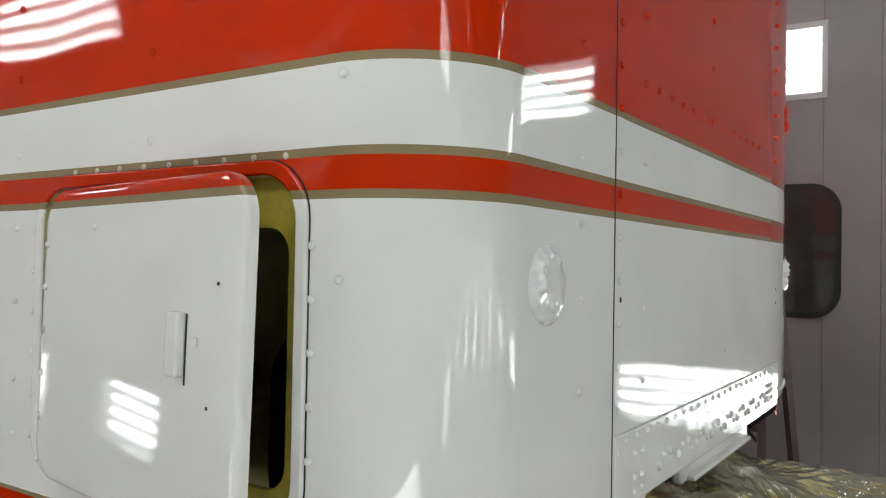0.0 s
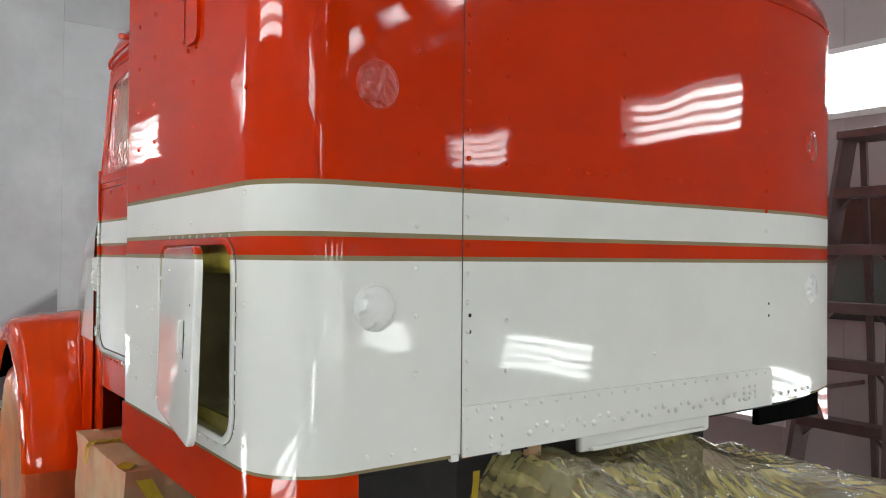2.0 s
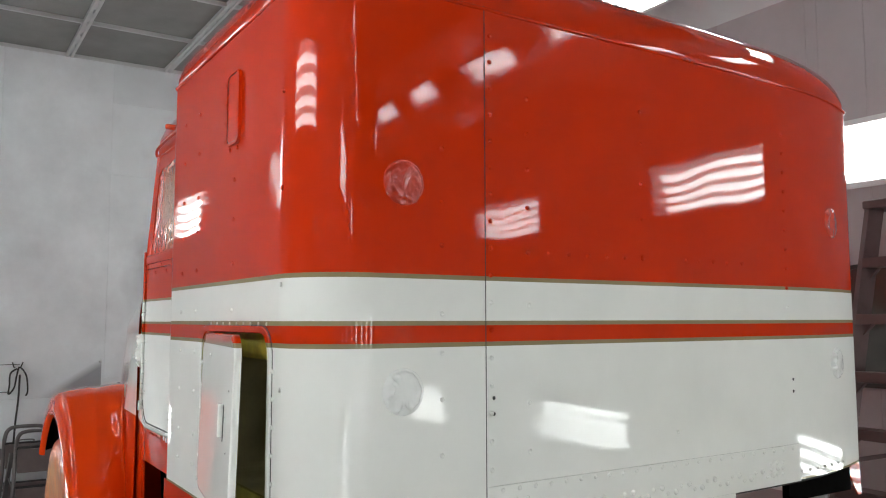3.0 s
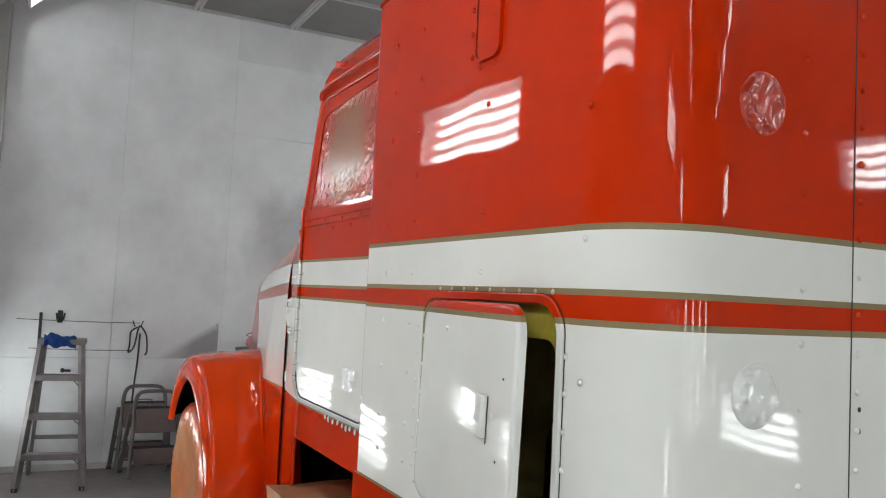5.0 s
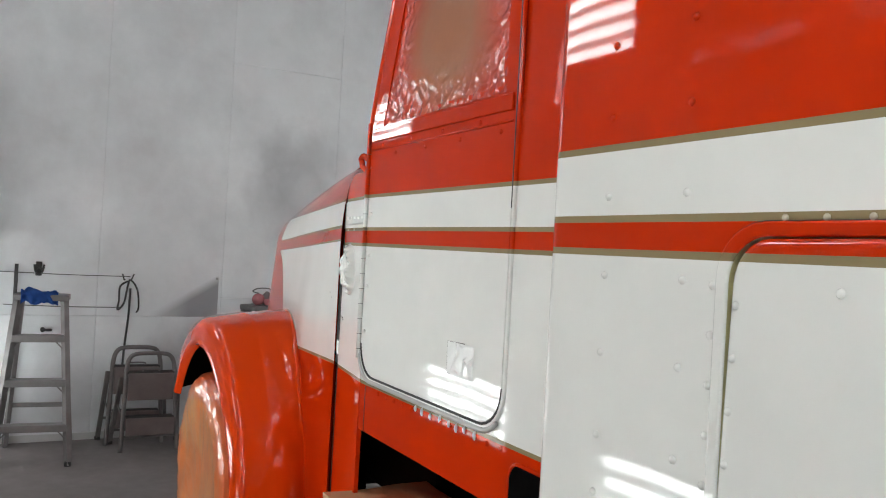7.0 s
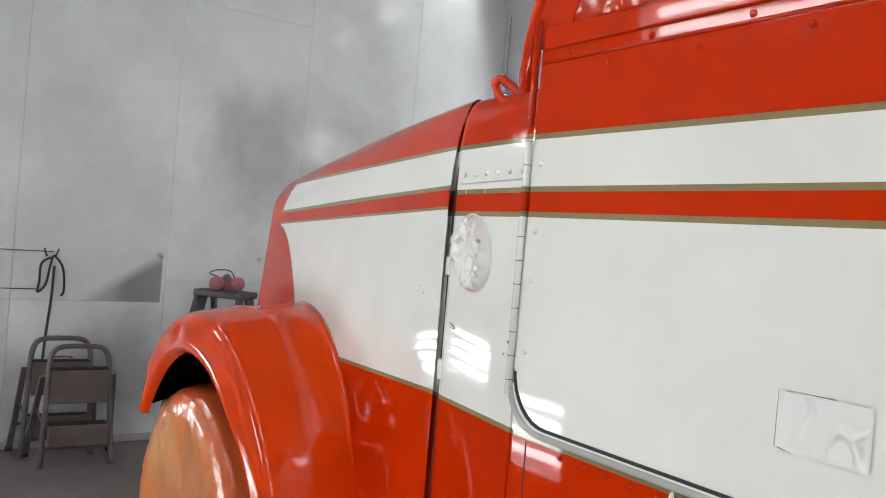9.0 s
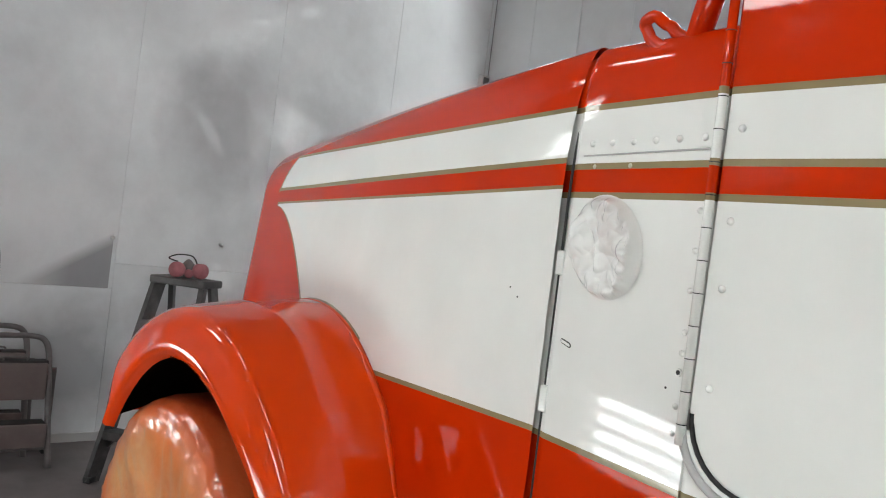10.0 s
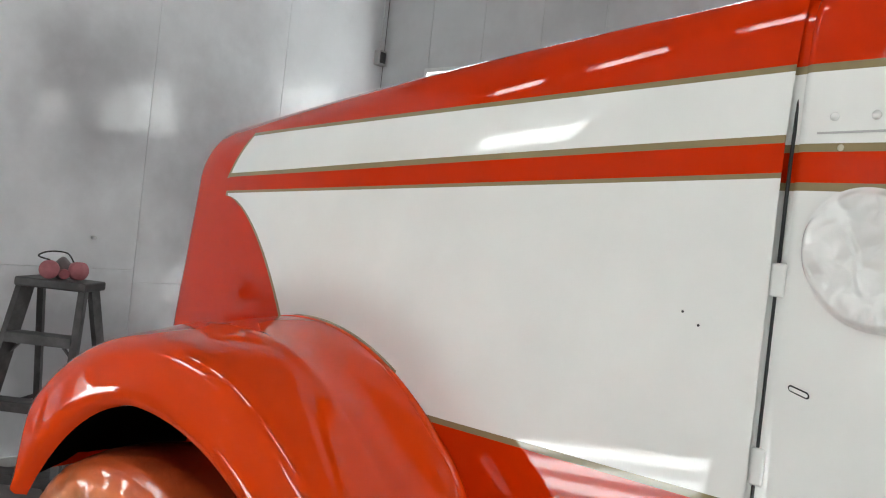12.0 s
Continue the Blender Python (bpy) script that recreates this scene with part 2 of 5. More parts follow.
orange_film = material("oversprayed orange film", (0.66, 0.20, 0.055), 0.28, coat=0.6, vary=0.2, vary_scale=6, bump=0.1, bump_scale=26, dirt=(0.68, 0.43, 0.20), dirt_scale=2.2, dirt_amount=0.95, crease=0.06, crease_scale=11)
# red overspray round the tread of the wrapped wheel, tan film inside
nt = orange_film.node_tree
b = nt.nodes["Principled BSDF"]
clean = b.inputs["Base Color"].links[0].from_socket
vec = nt.nodes.new("ShaderNodeTexCoord").outputs["Object"]
xyz = nt.nodes.new("ShaderNodeSeparateXYZ")
nt.links.new(vec, xyz.inputs[0])
dx, dz = math_node(nt, "SUBTRACT", xyz.outputs[0], -3.87), math_node(nt, "SUBTRACT", xyz.outputs[2], 0.482)
rim = math_node(nt, "SQRT", math_node(nt, "ADD", math_node(nt, "MULTIPLY", dx, dx), math_node(nt, "MULTIPLY", dz, dz)))
rim = math_node(nt, "ADD", rim, math_node(nt, "MULTIPLY", noise_node(nt, vec, 5.0), 0.10))
nt.links.new(mix_colour(nt, spread(nt, rim, 0.40, 0.50, 0.0, 0.85), clean, (0.60, 0.075, 0.018, 1)), b.inputs["Base Color"])
red_film = material("red sprayed film", (0.50, 0.024, 0.002), 0.25, coat=0.8, vary=0.15, wave=0.05, crease=0.12, crease_scale=22)
window_film = material("window film", (0.46, 0.055, 0.02), 0.25, coat=0.5, bump=0.05, bump_scale=40)
nt = window_film.node_tree
off = nt.nodes.new("ShaderNodeVectorMath")
off.operation = "DISTANCE"
off.inputs[1].default_value = (-2.12, 0.8, 2.03)
nt.links.new(nt.nodes.new("ShaderNodeTexCoord").outputs["Object"], off.inputs[0])
wob = math_node(nt, "ADD", off.outputs["Value"], math_node(nt, "MULTIPLY", noise_node(nt, nt.nodes.new("ShaderNodeTexCoord").outputs["Object"], 7), 0.08))
nt.links.new(mix_colour(nt, spread(nt, wob, 0.15, 0.29, 0.0, 1.0), (0.34, 0.115, 0.045, 1), (0.48, 0.030, 0.006, 1)), nt.nodes["Principled BSDF"].inputs["Base Color"])
white_film = material("white sprayed film", (0.78, 0.79, 0.775), 0.3, coat=1.0, vary=0.04, crease=0.06, crease_scale=16)
intake_white = material("white sprayed plastic", (0.77, 0.77, 0.745), 0.3, coat=1.0, vary=0.04, crease=0.03, crease_scale=20)
intake_white.node_tree.nodes["Principled BSDF"].inputs["Coat IOR"].default_value = 1.6
clear_film = material("yellowish plastic film", (0.80, 0.68, 0.30), 0.12, coat=1.0, vary=0.2, vary_scale=5, bump=0.03, bump_scale=30, dirt=(0.46, 0.40, 0.10), dirt_scale=3.2, dirt_amount=0.4, crease=0.1, crease_scale=13)
clear_film.node_tree.nodes["Principled BSDF"].inputs["Coat IOR"].default_value = 1.6
nt = clear_film.node_tree
# long taut wrinkles in two slanting directions, denser along each fold, under a clear gloss
b = nt.nodes["Principled BSDF"]
dense = spread(nt, noise_node(nt, nt.nodes.new("ShaderNodeTexCoord").outputs["Object"], 6.0, 5), 0.36, 0.70, 0.22, 0.50)
for turn, long, fine in ((-35, 1.6, 9.0), (-58, 2.2, 15.0), (-20, 1.5, 24.0)):
    lay = nt.nodes.new("ShaderNodeMapping")
    lay.inputs["Rotation"].default_value = (0, 0, radians(turn))
    lay.inputs["Scale"].default_value = (long, fine, 6.0)
    nt.links.new(nt.nodes.new("ShaderNodeTexCoord").outputs["Object"], lay.inputs["Vector"])
    fold = math_node(nt, "ABSOLUTE", math_node(nt, "SUBTRACT", noise_node(nt, lay.outputs[0], 1.0, 2.0), 0.5))
    line = math_node(nt, "MAXIMUM", math_node(nt, "SUBTRACT", 1.0, math_node(nt, "MULTIPLY", fold, 26.0)), 0.0)
    dense = math_node(nt, "ADD", dense, math_node(nt, "MULTIPLY", line, 0.16))
    n = nt.nodes.new("ShaderNodeBump")
    n.inputs["Strength"].default_value, n.inputs["Distance"].default_value = 0.5, 0.018
    nt.links.new(fold, n.inputs["Height"])
    nt.links.new(b.inputs["Normal"].links[0].from_socket, n.inputs["Normal"])
    nt.links.new(n.outputs[0], b.inputs["Normal"])
    nt.links.new(n.outputs[0], b.inputs["Coat Normal"])
nt.links.new(math_node(nt, "MINIMUM", dense, 0.92), b.inputs["Alpha"])
gloss, fres, both = nt.nodes.new("ShaderNodeBsdfGlossy"), nt.nodes.new("ShaderNodeFresnel"), nt.nodes.new("ShaderNodeMixShader")
gloss.inputs["Roughness"].default_value = 0.13
fres.inputs["IOR"].default_value = 1.5
for node in (gloss, fres):
    nt.links.new(b.inputs["Normal"].links[0].from_socket, node.inputs["Normal"])
out = nt.nodes["Material Output"]
nt.links.new(fres.outputs[0], both.inputs["Fac"])
nt.links.new(b.outputs[0], both.inputs[1])
nt.links.new(gloss.outputs[0], both.inputs[2])
nt.links.new(both.outputs[0], out.inputs["Surface"])
glass_dark = material("dusty dark glass", (0.055, 0.052, 0.048), 0.08, vary=0.1, dirt=(0.12, 0.10, 0.09), dirt_scale=2)
pink_filter = material("pink respirator cartridge", (0.37, 0.125, 0.14), 0.6, vary=0.15, vary_scale=30, bump=0.2)
grey_rubber = material("grey rubber", (0.14, 0.12, 0.12), 0.55, vary=0.15)
blue_cloth = material("blue cloth", (0.012, 0.075, 0.33), 0.8, vary=0.2, vary_scale=20, bump=0.4, bump_scale=80)
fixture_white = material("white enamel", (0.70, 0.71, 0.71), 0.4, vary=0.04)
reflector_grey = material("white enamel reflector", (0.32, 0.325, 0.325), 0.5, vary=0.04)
tube_mat = bpy.data.materials.new("fluorescent tube")
tube_mat.use_nodes = True
tube_mat.node_tree.nodes["Principled BSDF"].inputs["Emission Color"].default_value = (0.95, 1.0, 0.985, 1)
tube_mat.node_tree.nodes["Principled BSDF"].inputs["Emission Strength"].default_value = TUBE_LIGHT

# ---- building helpers ----


def part(name, bm, mat, parent=None, label="", smooth=False, at=None):
    """Links a bmesh as one mesh object, under a thing or a part where one is given."""
    me = bpy.data.meshes.new(name)
    bmesh.ops.recalc_face_normals(bm, faces=bm.faces)
    bm.to_mesh(me)
    bm.free()
    for mt in mat if isinstance(mat, (list, tuple)) else (mat,):
        me.materials.append(mt)
    if smooth:
        me.polygons.foreach_set("use_smooth", [True] * len(me.polygons))
    ob = new(name, me)
    if parent is not None:
        ob.parent = parent
    if at is not None:
        ob.matrix_basis = at
    return tagged(ob, label)


def shared(name, me, parent, m, label=""):
    ob = new(name, me)
    ob.parent, ob.matrix_basis = parent, m
    return tagged(ob, label)


def thing(name, m, label, category, group="", kind=""):
    ob = new(name)
    ob.empty_display_size = 0.1
    ob.matrix_basis = m
    return tagged(ob, label, category, group, kind)


def weighted(ob, angle=40, weigh=True):
    me = ob.data
    me.polygons.foreach_set("use_smooth", [True] * len(me.polygons))
    me.set_sharp_from_angle(angle=radians(angle))
    if weigh:
        mod = ob.modifiers.new("normals", "WEIGHTED_NORMAL")
        mod.keep_sharp = True
    return ob


def bevelled(ob, width, segments=2, angle=35):
    mod = ob.modifiers.new("bevel", "BEVEL")
    mod.width, mod.segments, mod.limit_method, mod.angle_limit = width, segments, "ANGLE", radians(angle)
    return weighted(ob, 50)


def box(x0, x1, y0, y1, z0, z1, bm=None):
    bm = bm or bmesh.new()
    made = bmesh.ops.create_cube(bm, size=1)["verts"]
    bmesh.ops.transform(bm, verts=made, matrix=Matrix.LocRotScale(((x0 + x1) / 2, (y0 + y1) / 2, (z0 + z1) / 2), None, (abs(x1 - x0), abs(y1 - y0), abs(z1 - z0))))
    return bm


def soft_box(x0, x1, y0, y1, z0, z1, r=0.004, seg=2):
    bm = box(x0, x1, y0, y1, z0, z1)
    bmesh.ops.bevel(bm, geom=bm.edges[:], offset=r, segments=seg, affect="EDGES", profile=0.5)
    return bm


def beam(a, b, w, h, bm=None, up=(0, 0, 1)):
    """A bar of w by h from a to b."""
    bm = bm or bmesh.new()
    a, b = Vector(a), Vector(b)
    d = b - a
    side = d.cross(Vector(up))
    side = side.normalized() if side.length > 1e-6 else Vector((1, 0, 0))
    top = side.cross(d).normalized()
    vs = [bm.verts.new(p + side * sx * w / 2 + top * sz * h / 2) for p in (a, b) for sx, sz in ((-1, -1), (1, -1), (1, 1), (-1, 1))]
    for f in ((0, 1, 2, 3), (7, 6, 5, 4), (0, 4, 5, 1), (1, 5, 6, 2), (2, 6, 7, 3), (3, 7, 4, 0)):
        bm.faces.new([vs[i] for i in f])
    return bm


def tube(points, r, sides=10, bm=None, closed=False):
    """A round bar along a line of points."""
    bm = bm or bmesh.new()
    pts = [Vector(p) for p in points]
    rings, n = [], len(pts)
    ref = None
    for i, p in enumerate(pts):
        d = (pts[(i + 1) % n] - pts[i - 1]) if closed or 0 < i < n - 1 else (pts[1] - pts[0] if i == 0 else pts[-1] - pts[-2])
        d.normalize()
        if ref is None:
            ref = d.orthogonal().normalized()
        ref = (ref - d * ref.dot(d)).normalized()
        other = d.cross(ref)
        rings.append([bm.verts.new(p + (ref * math.cos(a) + other * math.sin(a)) * r) for a in (2 * math.pi * k / sides for k in range(sides))])
    for i in range(n if closed else n - 1):
        a, b = rings[i], rings[(i + 1) % n]
        for k in range(sides):
            bm.faces.new((a[k], a[(k + 1) % sides], b[(k + 1) % sides], b[k]))
    if not closed:
        bm.faces.new(rings[0][::-1])
        bm.faces.new(rings[-1])
    return bm


def round_rect(u0, u1, v0, v1, r, seg=8, radii=None):
    """A rounded rectangle as points (u, v), counter-clockwise."""
    radii = radii or (r,) * 4
    out = []
    for (cu, cv, start), q in zip(((u1, v0, -90), (u1, v1, 0), (u0, v1, 90), (u0, v0, 180)), radii):
        mu, mv = cu + (-q if cu == u1 else q), cv + (-q if cv == v1 else q)
        for k in range(seg + 1):
            a = radians(start + 90 * k / seg)
            out.append((mu + q * math.cos(a), mv + q * math.sin(a)))
    return out


def sheet_with_holes(outer, holes, place, bm=None):
    """A flat sheet between an outline and its holes; place turns (u, v) into a point."""
    bm = bm or bmesh.new()
    edges, loops = [], []
    for loop in (outer, *holes):
        vs = [bm.verts.new(place(u, v)) for u, v in loop]
        loops.append(vs)
        edges += [bm.edges.new((vs[i], vs[(i + 1) % len(vs)])) for i in range(len(vs))]
    bmesh.ops.triangle_fill(bm, use_beauty=True, use_dissolve=False, edges=edges)
    return bm, loops


def slab(outline, place, place_back, bm=None):
    """A closed plate from an outline: a front at place, a back at place_back."""
    bm = bm or bmesh.new()
    a = [bm.verts.new(place(u, v)) for u, v in outline]
    b = [bm.verts.new(place_back(u, v)) for u, v in outline]
    bm.faces.new(a)
    bm.faces.new(b[::-1])
    n = len(a)
    for i in range(n):
        bm.faces.new((a[i], b[i], b[(i + 1) % n], a[(i + 1) % n]))
    return bm


def ring_plate(outer, inner, place, place_back, bm=None):
    """A frame between two outlines of the same number of points."""
    bm = bm or bmesh.new()
    loops = [[bm.verts.new(f(u, v)) for u, v in o] for o, f in ((outer, place), (inner, place), (inner, place_back), (outer, place_back))]
    n = len(outer)
    for j in range(4):
        a, b = loops[j], loops[(j + 1) % 4]
        for i in range(n):
            bm.faces.new((a[i], a[(i + 1) % n], b[(i + 1) % n], b[i]))
    return bm


def dome_mesh(name, mat, r=0.0065, h=0.0035):
    bm = bmesh.new()
    rings = []
    for k in range(4):
        a = k / 4 * math.pi / 2
        rings.append([bm.verts.new((r * math.cos(a) * math.cos(t), r * math.cos(a) * math.sin(t), h * math.sin(a))) for t in (2 * math.pi * i / 10 for i in range(10))])
    tip = bm.verts.new((0, 0, h))
    for a, b in zip(rings, rings[1:]):
        for i in range(10):
            bm.faces.new((a[i], a[(i + 1) % 10], b[(i + 1) % 10], b[i]))
    for i in range(10):
        bm.faces.new((rings[-1][i], rings[-1][(i + 1) % 10], tip))
    me = bpy.data.meshes.new(name)
    bm.to_mesh(me)
    bm.free()
    me.materials.append(mat)
    me.polygons.foreach_set("use_smooth", [True] * len(me.polygons))
    return me


def film_disc(radius, bulge, wrinkle, seed, place, rings=22, sides=72):
    """A taut film over a round hole: a low dome with sharp folds gathered along part of its rim."""
    bm = bmesh.new()
    grid = []
    for i in range(rings + 1):
        rr = i / rings
        row = []
        for k in range(sides):
            a = 2 * math.pi * k / sides
            u, v = rr * radius * math.cos(a), rr * radius * math.sin(a)
            q = Vector((u * 26 + seed, v * 26, seed * 3.1))
            side_of = smooth_step(-0.35, 0.55, -math.cos(a - 0.5 + 0.3 * noise.noise(q * 0.4)))
            fan = max(0.0, 1 - 3.4 * abs(noise.noise(Vector((math.cos(a) * 2.6 + seed, math.sin(a) * 2.6, rr * 1.3)))))
            dent = max(0.0, 1 - 3.0 * abs(noise.noise(q * 1.6)))
            gathered = smooth_step(0.35, 0.8, rr) * (0.25 + 0.75 * side_of)
            edge = min(1.0, (1 - rr) * 9)
            w = bulge * (1 - rr * rr) + wrinkle * (0.55 * gathered * fan + 0.8 * dent * (0.03 + gathered)) * edge
            w -= 0.45 * bulge * math.exp(-((rr - 0.90) / 0.05) ** 2) * (1 - 0.6 * side_of)
            row.append(bm.verts.new(place(u, v, w)))
            if i == 0:
                break
        grid.append(row)
    for k in range(sides):
        bm.faces.new((grid[0][0], grid[1][k], grid[1][(k + 1) % sides]))
    for a, b in zip(grid[1:], grid[2:]):
        for k in range(sides):
            bm.faces.new((a[k], a[(k + 1) % sides], b[(k + 1) % sides], b[k]))
    last = grid[-1]
    low = [bm.verts.new(place(radius * 1.02 * math.cos(2 * math.pi * k / sides), radius * 1.02 * math.sin(2 * math.pi * k / sides), -0.003)) for k in range(sides)]
    for k in range(sides):
        bm.faces.new((last[k], last[(k + 1) % sides], low[(k + 1) % sides], low[k]))
    return bm


def catmull(points, n):
    """n + 1 points on a smooth line through the given ones."""
    p = [Vector(points[0])] + [Vector(q) for q in points] + [Vector(points[-1])]
    out, m = [], len(points) - 1
    for k in range(n + 1):
        s = k / n * m
        i = min(int(s), m - 1)
        t = s - i
        a, b, c, d = p[i : i + 4]
        out.append(0.5 * (2 * b + (c - a) * t + (2 * a - 5 * b + 4 * c - d) * t * t + (3 * b - a - 3 * c + d) * t**3))
    return out


# ---- the booth ----
END_X, FAR_Y, NEAR_Y, BACK_X, CEIL_Z = -6.82, 4.09, -0.5, 7.0, 3.94
tagged(part("floor", box(END_X - 0.2, BACK_X + 0.2, NEAR_Y - 0.3, FAR_Y + 0.3, -0.15, 0.0), floor_mat), "pinkish grey dusty concrete booth floor", "floor", kind="structure")
wall_end = tagged(part("wall_end", box(END_X - 0.2, END_X - 0.018, NEAR_Y - 0.3, FAR_Y + 0.3, 0, CEIL_Z + 0.1), dark_mat), "end wall of the booth behind its steel panels", "wall", kind="structure")
wall_far = tagged(part("wall_far", box(END_X - 0.018, BACK_X + 0.018, FAR_Y + 0.16, FAR_Y + 0.3, 0, CEIL_Z + 0.1), dark_mat), "long booth wall with lamps and a dark window", "wall", kind="structure")
wall_near = tagged(part("wall_near", box(END_X - 0.018, BACK_X + 0.018, NEAR_Y - 0.3, NEAR_Y - 0.16, 0, CEIL_Z + 0.1), dark_mat), "long booth wall with rows of lamps", "wall", kind="structure")
wall_back = tagged(part("wall_back", box(BACK_X + 0.018, BACK_X + 0.2, NEAR_Y - 0.3, FAR_Y + 0.3, 0, CEIL_Z + 0.1), dark_mat), "back wall of the booth", "wall", kind="structure")


def panel(y0, y1, z0, z1):
    """A wall panel of the end wall."""
    return soft_box(END_X - 0.018, END_X, y0 + 0.0004, y1 - 0.0004, z0 + 0.0005, z1 - 0.0005, 0.0022, 1)


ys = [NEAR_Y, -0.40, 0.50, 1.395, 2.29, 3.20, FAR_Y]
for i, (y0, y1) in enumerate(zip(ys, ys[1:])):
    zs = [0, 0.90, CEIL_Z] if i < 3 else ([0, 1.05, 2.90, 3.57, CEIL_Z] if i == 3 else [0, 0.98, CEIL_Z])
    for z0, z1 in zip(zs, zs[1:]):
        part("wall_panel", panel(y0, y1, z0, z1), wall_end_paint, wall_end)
FIX_L, FIX_H = 0.94, 0.325


def long_wall(parent, y_face, y_back, mat, openings, low=None):
    """Panels 0.9 m wide between floor and ceiling, cut round the lamp openings (x0, x1, z0, z1)."""
    cuts = sorted({END_X, BACK_X, *(round(END_X + 0.92 * k, 3) for k in range(1, 15)), *(v for o in openings for v in o[:2])})
    for x0, x1 in zip(cuts, cuts[1:]):
        mid = (x0 + x1) / 2
        gaps = sorted((z0, z1) for a, b, z0, z1 in openings if a < mid < b)
        z = 0.0
        for z0, z1 in (*gaps, (CEIL_Z, CEIL_Z)):
            if z < 0.95 < z0 - 0.05 and low is not None:
                if 0.95 - z > 0.01:
                    part("wall_panel", soft_box(x0 + 0.0006, x1 - 0.0006, min(y_face, y_back), max(y_face, y_back), z + 0.0006, 0.9494, 0.0018, 1), low, parent)
                z = 0.95
            if z0 - z > 0.01:
                bm = soft_box(x0 + 0.0006, x1 - 0.0006, min(y_face, y_back), max(y_face, y_back), z + 0.0006, z0 - 0.0006, 0.0018, 1)
                part("wall_panel", bm, low if low is not None and z < 0.9 else (mat if mid > -3.4 else wall_paint), parent)
            z = z1


UP_Z, LOW_Z = 2.36, 0.70
far_lamps = [(x, UP_Z + 0.07) for x in (-5.9, -3.5, -1.09, 1.43, 3.52)] + [(x, LOW_Z + 0.10) for x in (-4.5, -2.10, 0.25, 2.70, 5.1)]
near_lamps = [(x, UP_Z + 0.02) for x in (-5.42, -3.02, -0.62, 1.78, 4.2)] + [(x, LOW_Z + 0.01) for x in (-6.25, -4.19, -2.15, 0.25, 2.6, 5.0)]
holes_of = lambda lamps: [(x - FIX_L / 2, x + FIX_L / 2, z - FIX_H / 2, z + FIX_H / 2) for x, z in lamps]
WINDOW = (-1.52, -0.54, 1.22, 1.85)
long_wall(wall_far, FAR_Y, FAR_Y + 0.018, wall_pink, holes_of(far_lamps))
long_wall(wall_near, NEAR_Y, NEAR_Y - 0.018, wall_paint, holes_of(near_lamps), wall_grimy)
for k in range(5):
    y0, y1 = NEAR_Y + k * (FAR_Y - NEAR_Y) / 5, NEAR_Y + (k + 1) * (FAR_Y - NEAR_Y) / 5
    part("wall_panel", soft_box(BACK_X, BACK_X + 0.018, y0 + 0.002, y1 - 0.002, 0, CEIL_Z, 0.003, 1), wall_pink, wall_back)

# ceiling: filter cloth above a grid of punched bars, one mesh
bm = box(END_X - 0.2, BACK_X + 0.2, NEAR_Y - 0.3, FAR_Y + 0.3, CEIL_Z + 0.03, CEIL_Z + 0.15)
n_cloth = len(bm.faces)
for y in [1.01 + 0.86 * k for k in range(-2, 4)]:
    box(END_X, BACK_X, y - 0.03, y - 0.008, CEIL_Z - 0.005, CEIL_Z + 0.03, bm)
    box(END_X, BACK_X, y + 0.008, y + 0.03, CEIL_Z - 0.005, CEIL_Z + 0.03, bm)
    for k in range(46):
        x = END_X + 0.1 + 0.3 * k
        box(x, x + 0.21, y - 0.008, y + 0.008, CEIL_Z + 0.002, CEIL_Z + 0.03, bm)
for x in [-5.87 + 0.95 * k for k in range(-1, 14)]:
    box(x - 0.012, x + 0.012, NEAR_Y, FAR_Y, CEIL_Z - 0.001, CEIL_Z + 0.029, bm)
for i, f in enumerate(bm.faces):
    f.material_index = 0 if i < n_cloth else 1
tagged(part("ceiling", bm, [filter_mat, bar_mat]), "dark grey filter cloth ceiling in a metal grid", "ceiling", kind="structure")

# corner post and base moulding
post = tagged(part("trim", box(END_X, END_X + 0.16, NEAR_Y, -0.40, 0, CEIL_Z), trim_grey), "grey steel corner post", "post", kind="structure")
bevelled(post, 0.01)
tagged(part("baseboard", box(END_X, END_X + 0.012, -0.40, FAR_Y, 0, 0.05), bar_mat), "dusty grey base strip along the wall", "baseboard", kind="structure")


def light_fixture(m, depth=0.14):
    """A recessed four-tube lamp; local x runs along the tubes, local y points into the wall."""
    fx = thing("light_fixture", m, "recessed white four-tube fluorescent wall lamp", "lamp", "booth lamps")
    w, h = FIX_L / 2, FIX_H / 2
    bm = bmesh.new()
    o = [(-w, -h), (w, -h), (w, h), (-w, h)]
    front = [bm.verts.new((x, 0, z)) for x, z in o]
    back = [bm.verts.new((x * 0.97, depth, z * 0.85)) for x, z in o]
    bm.faces.new(back)
    for i in range(4):
        bm.faces.new((front[i], front[(i + 1) % 4], back[(i + 1) % 4], back[i]))
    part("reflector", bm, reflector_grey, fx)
    part("frame", ring_plate([(x * 1.035, z * 1.12) for x, z in o], [(x * 0.985, z * 0.94) for x, z in o], lambda u, v: (u, -0.012, v), lambda u, v: (u, 0.004, v)), fixture_white, fx, "white enamelled frame")
    for k in range(4):
        z = (k - 1.5) * 0.071
        part("tube", tube([(-w * 0.93, depth * 0.45, z), (w * 0.93, depth * 0.45, z)], 0.019, 8), tube_mat, fx, "glowing white tube", smooth=True)
    return fx


first = light_fixture(pose(far_lamps[0][0], FAR_Y, far_lamps[0][1]))
for x, z in far_lamps[1:]:
    copy_thing(first, pose(x, FAR_Y, z))
for x, z in near_lamps:
    copy_thing(first, pose(x, NEAR_Y, z, 0, 0, 180))

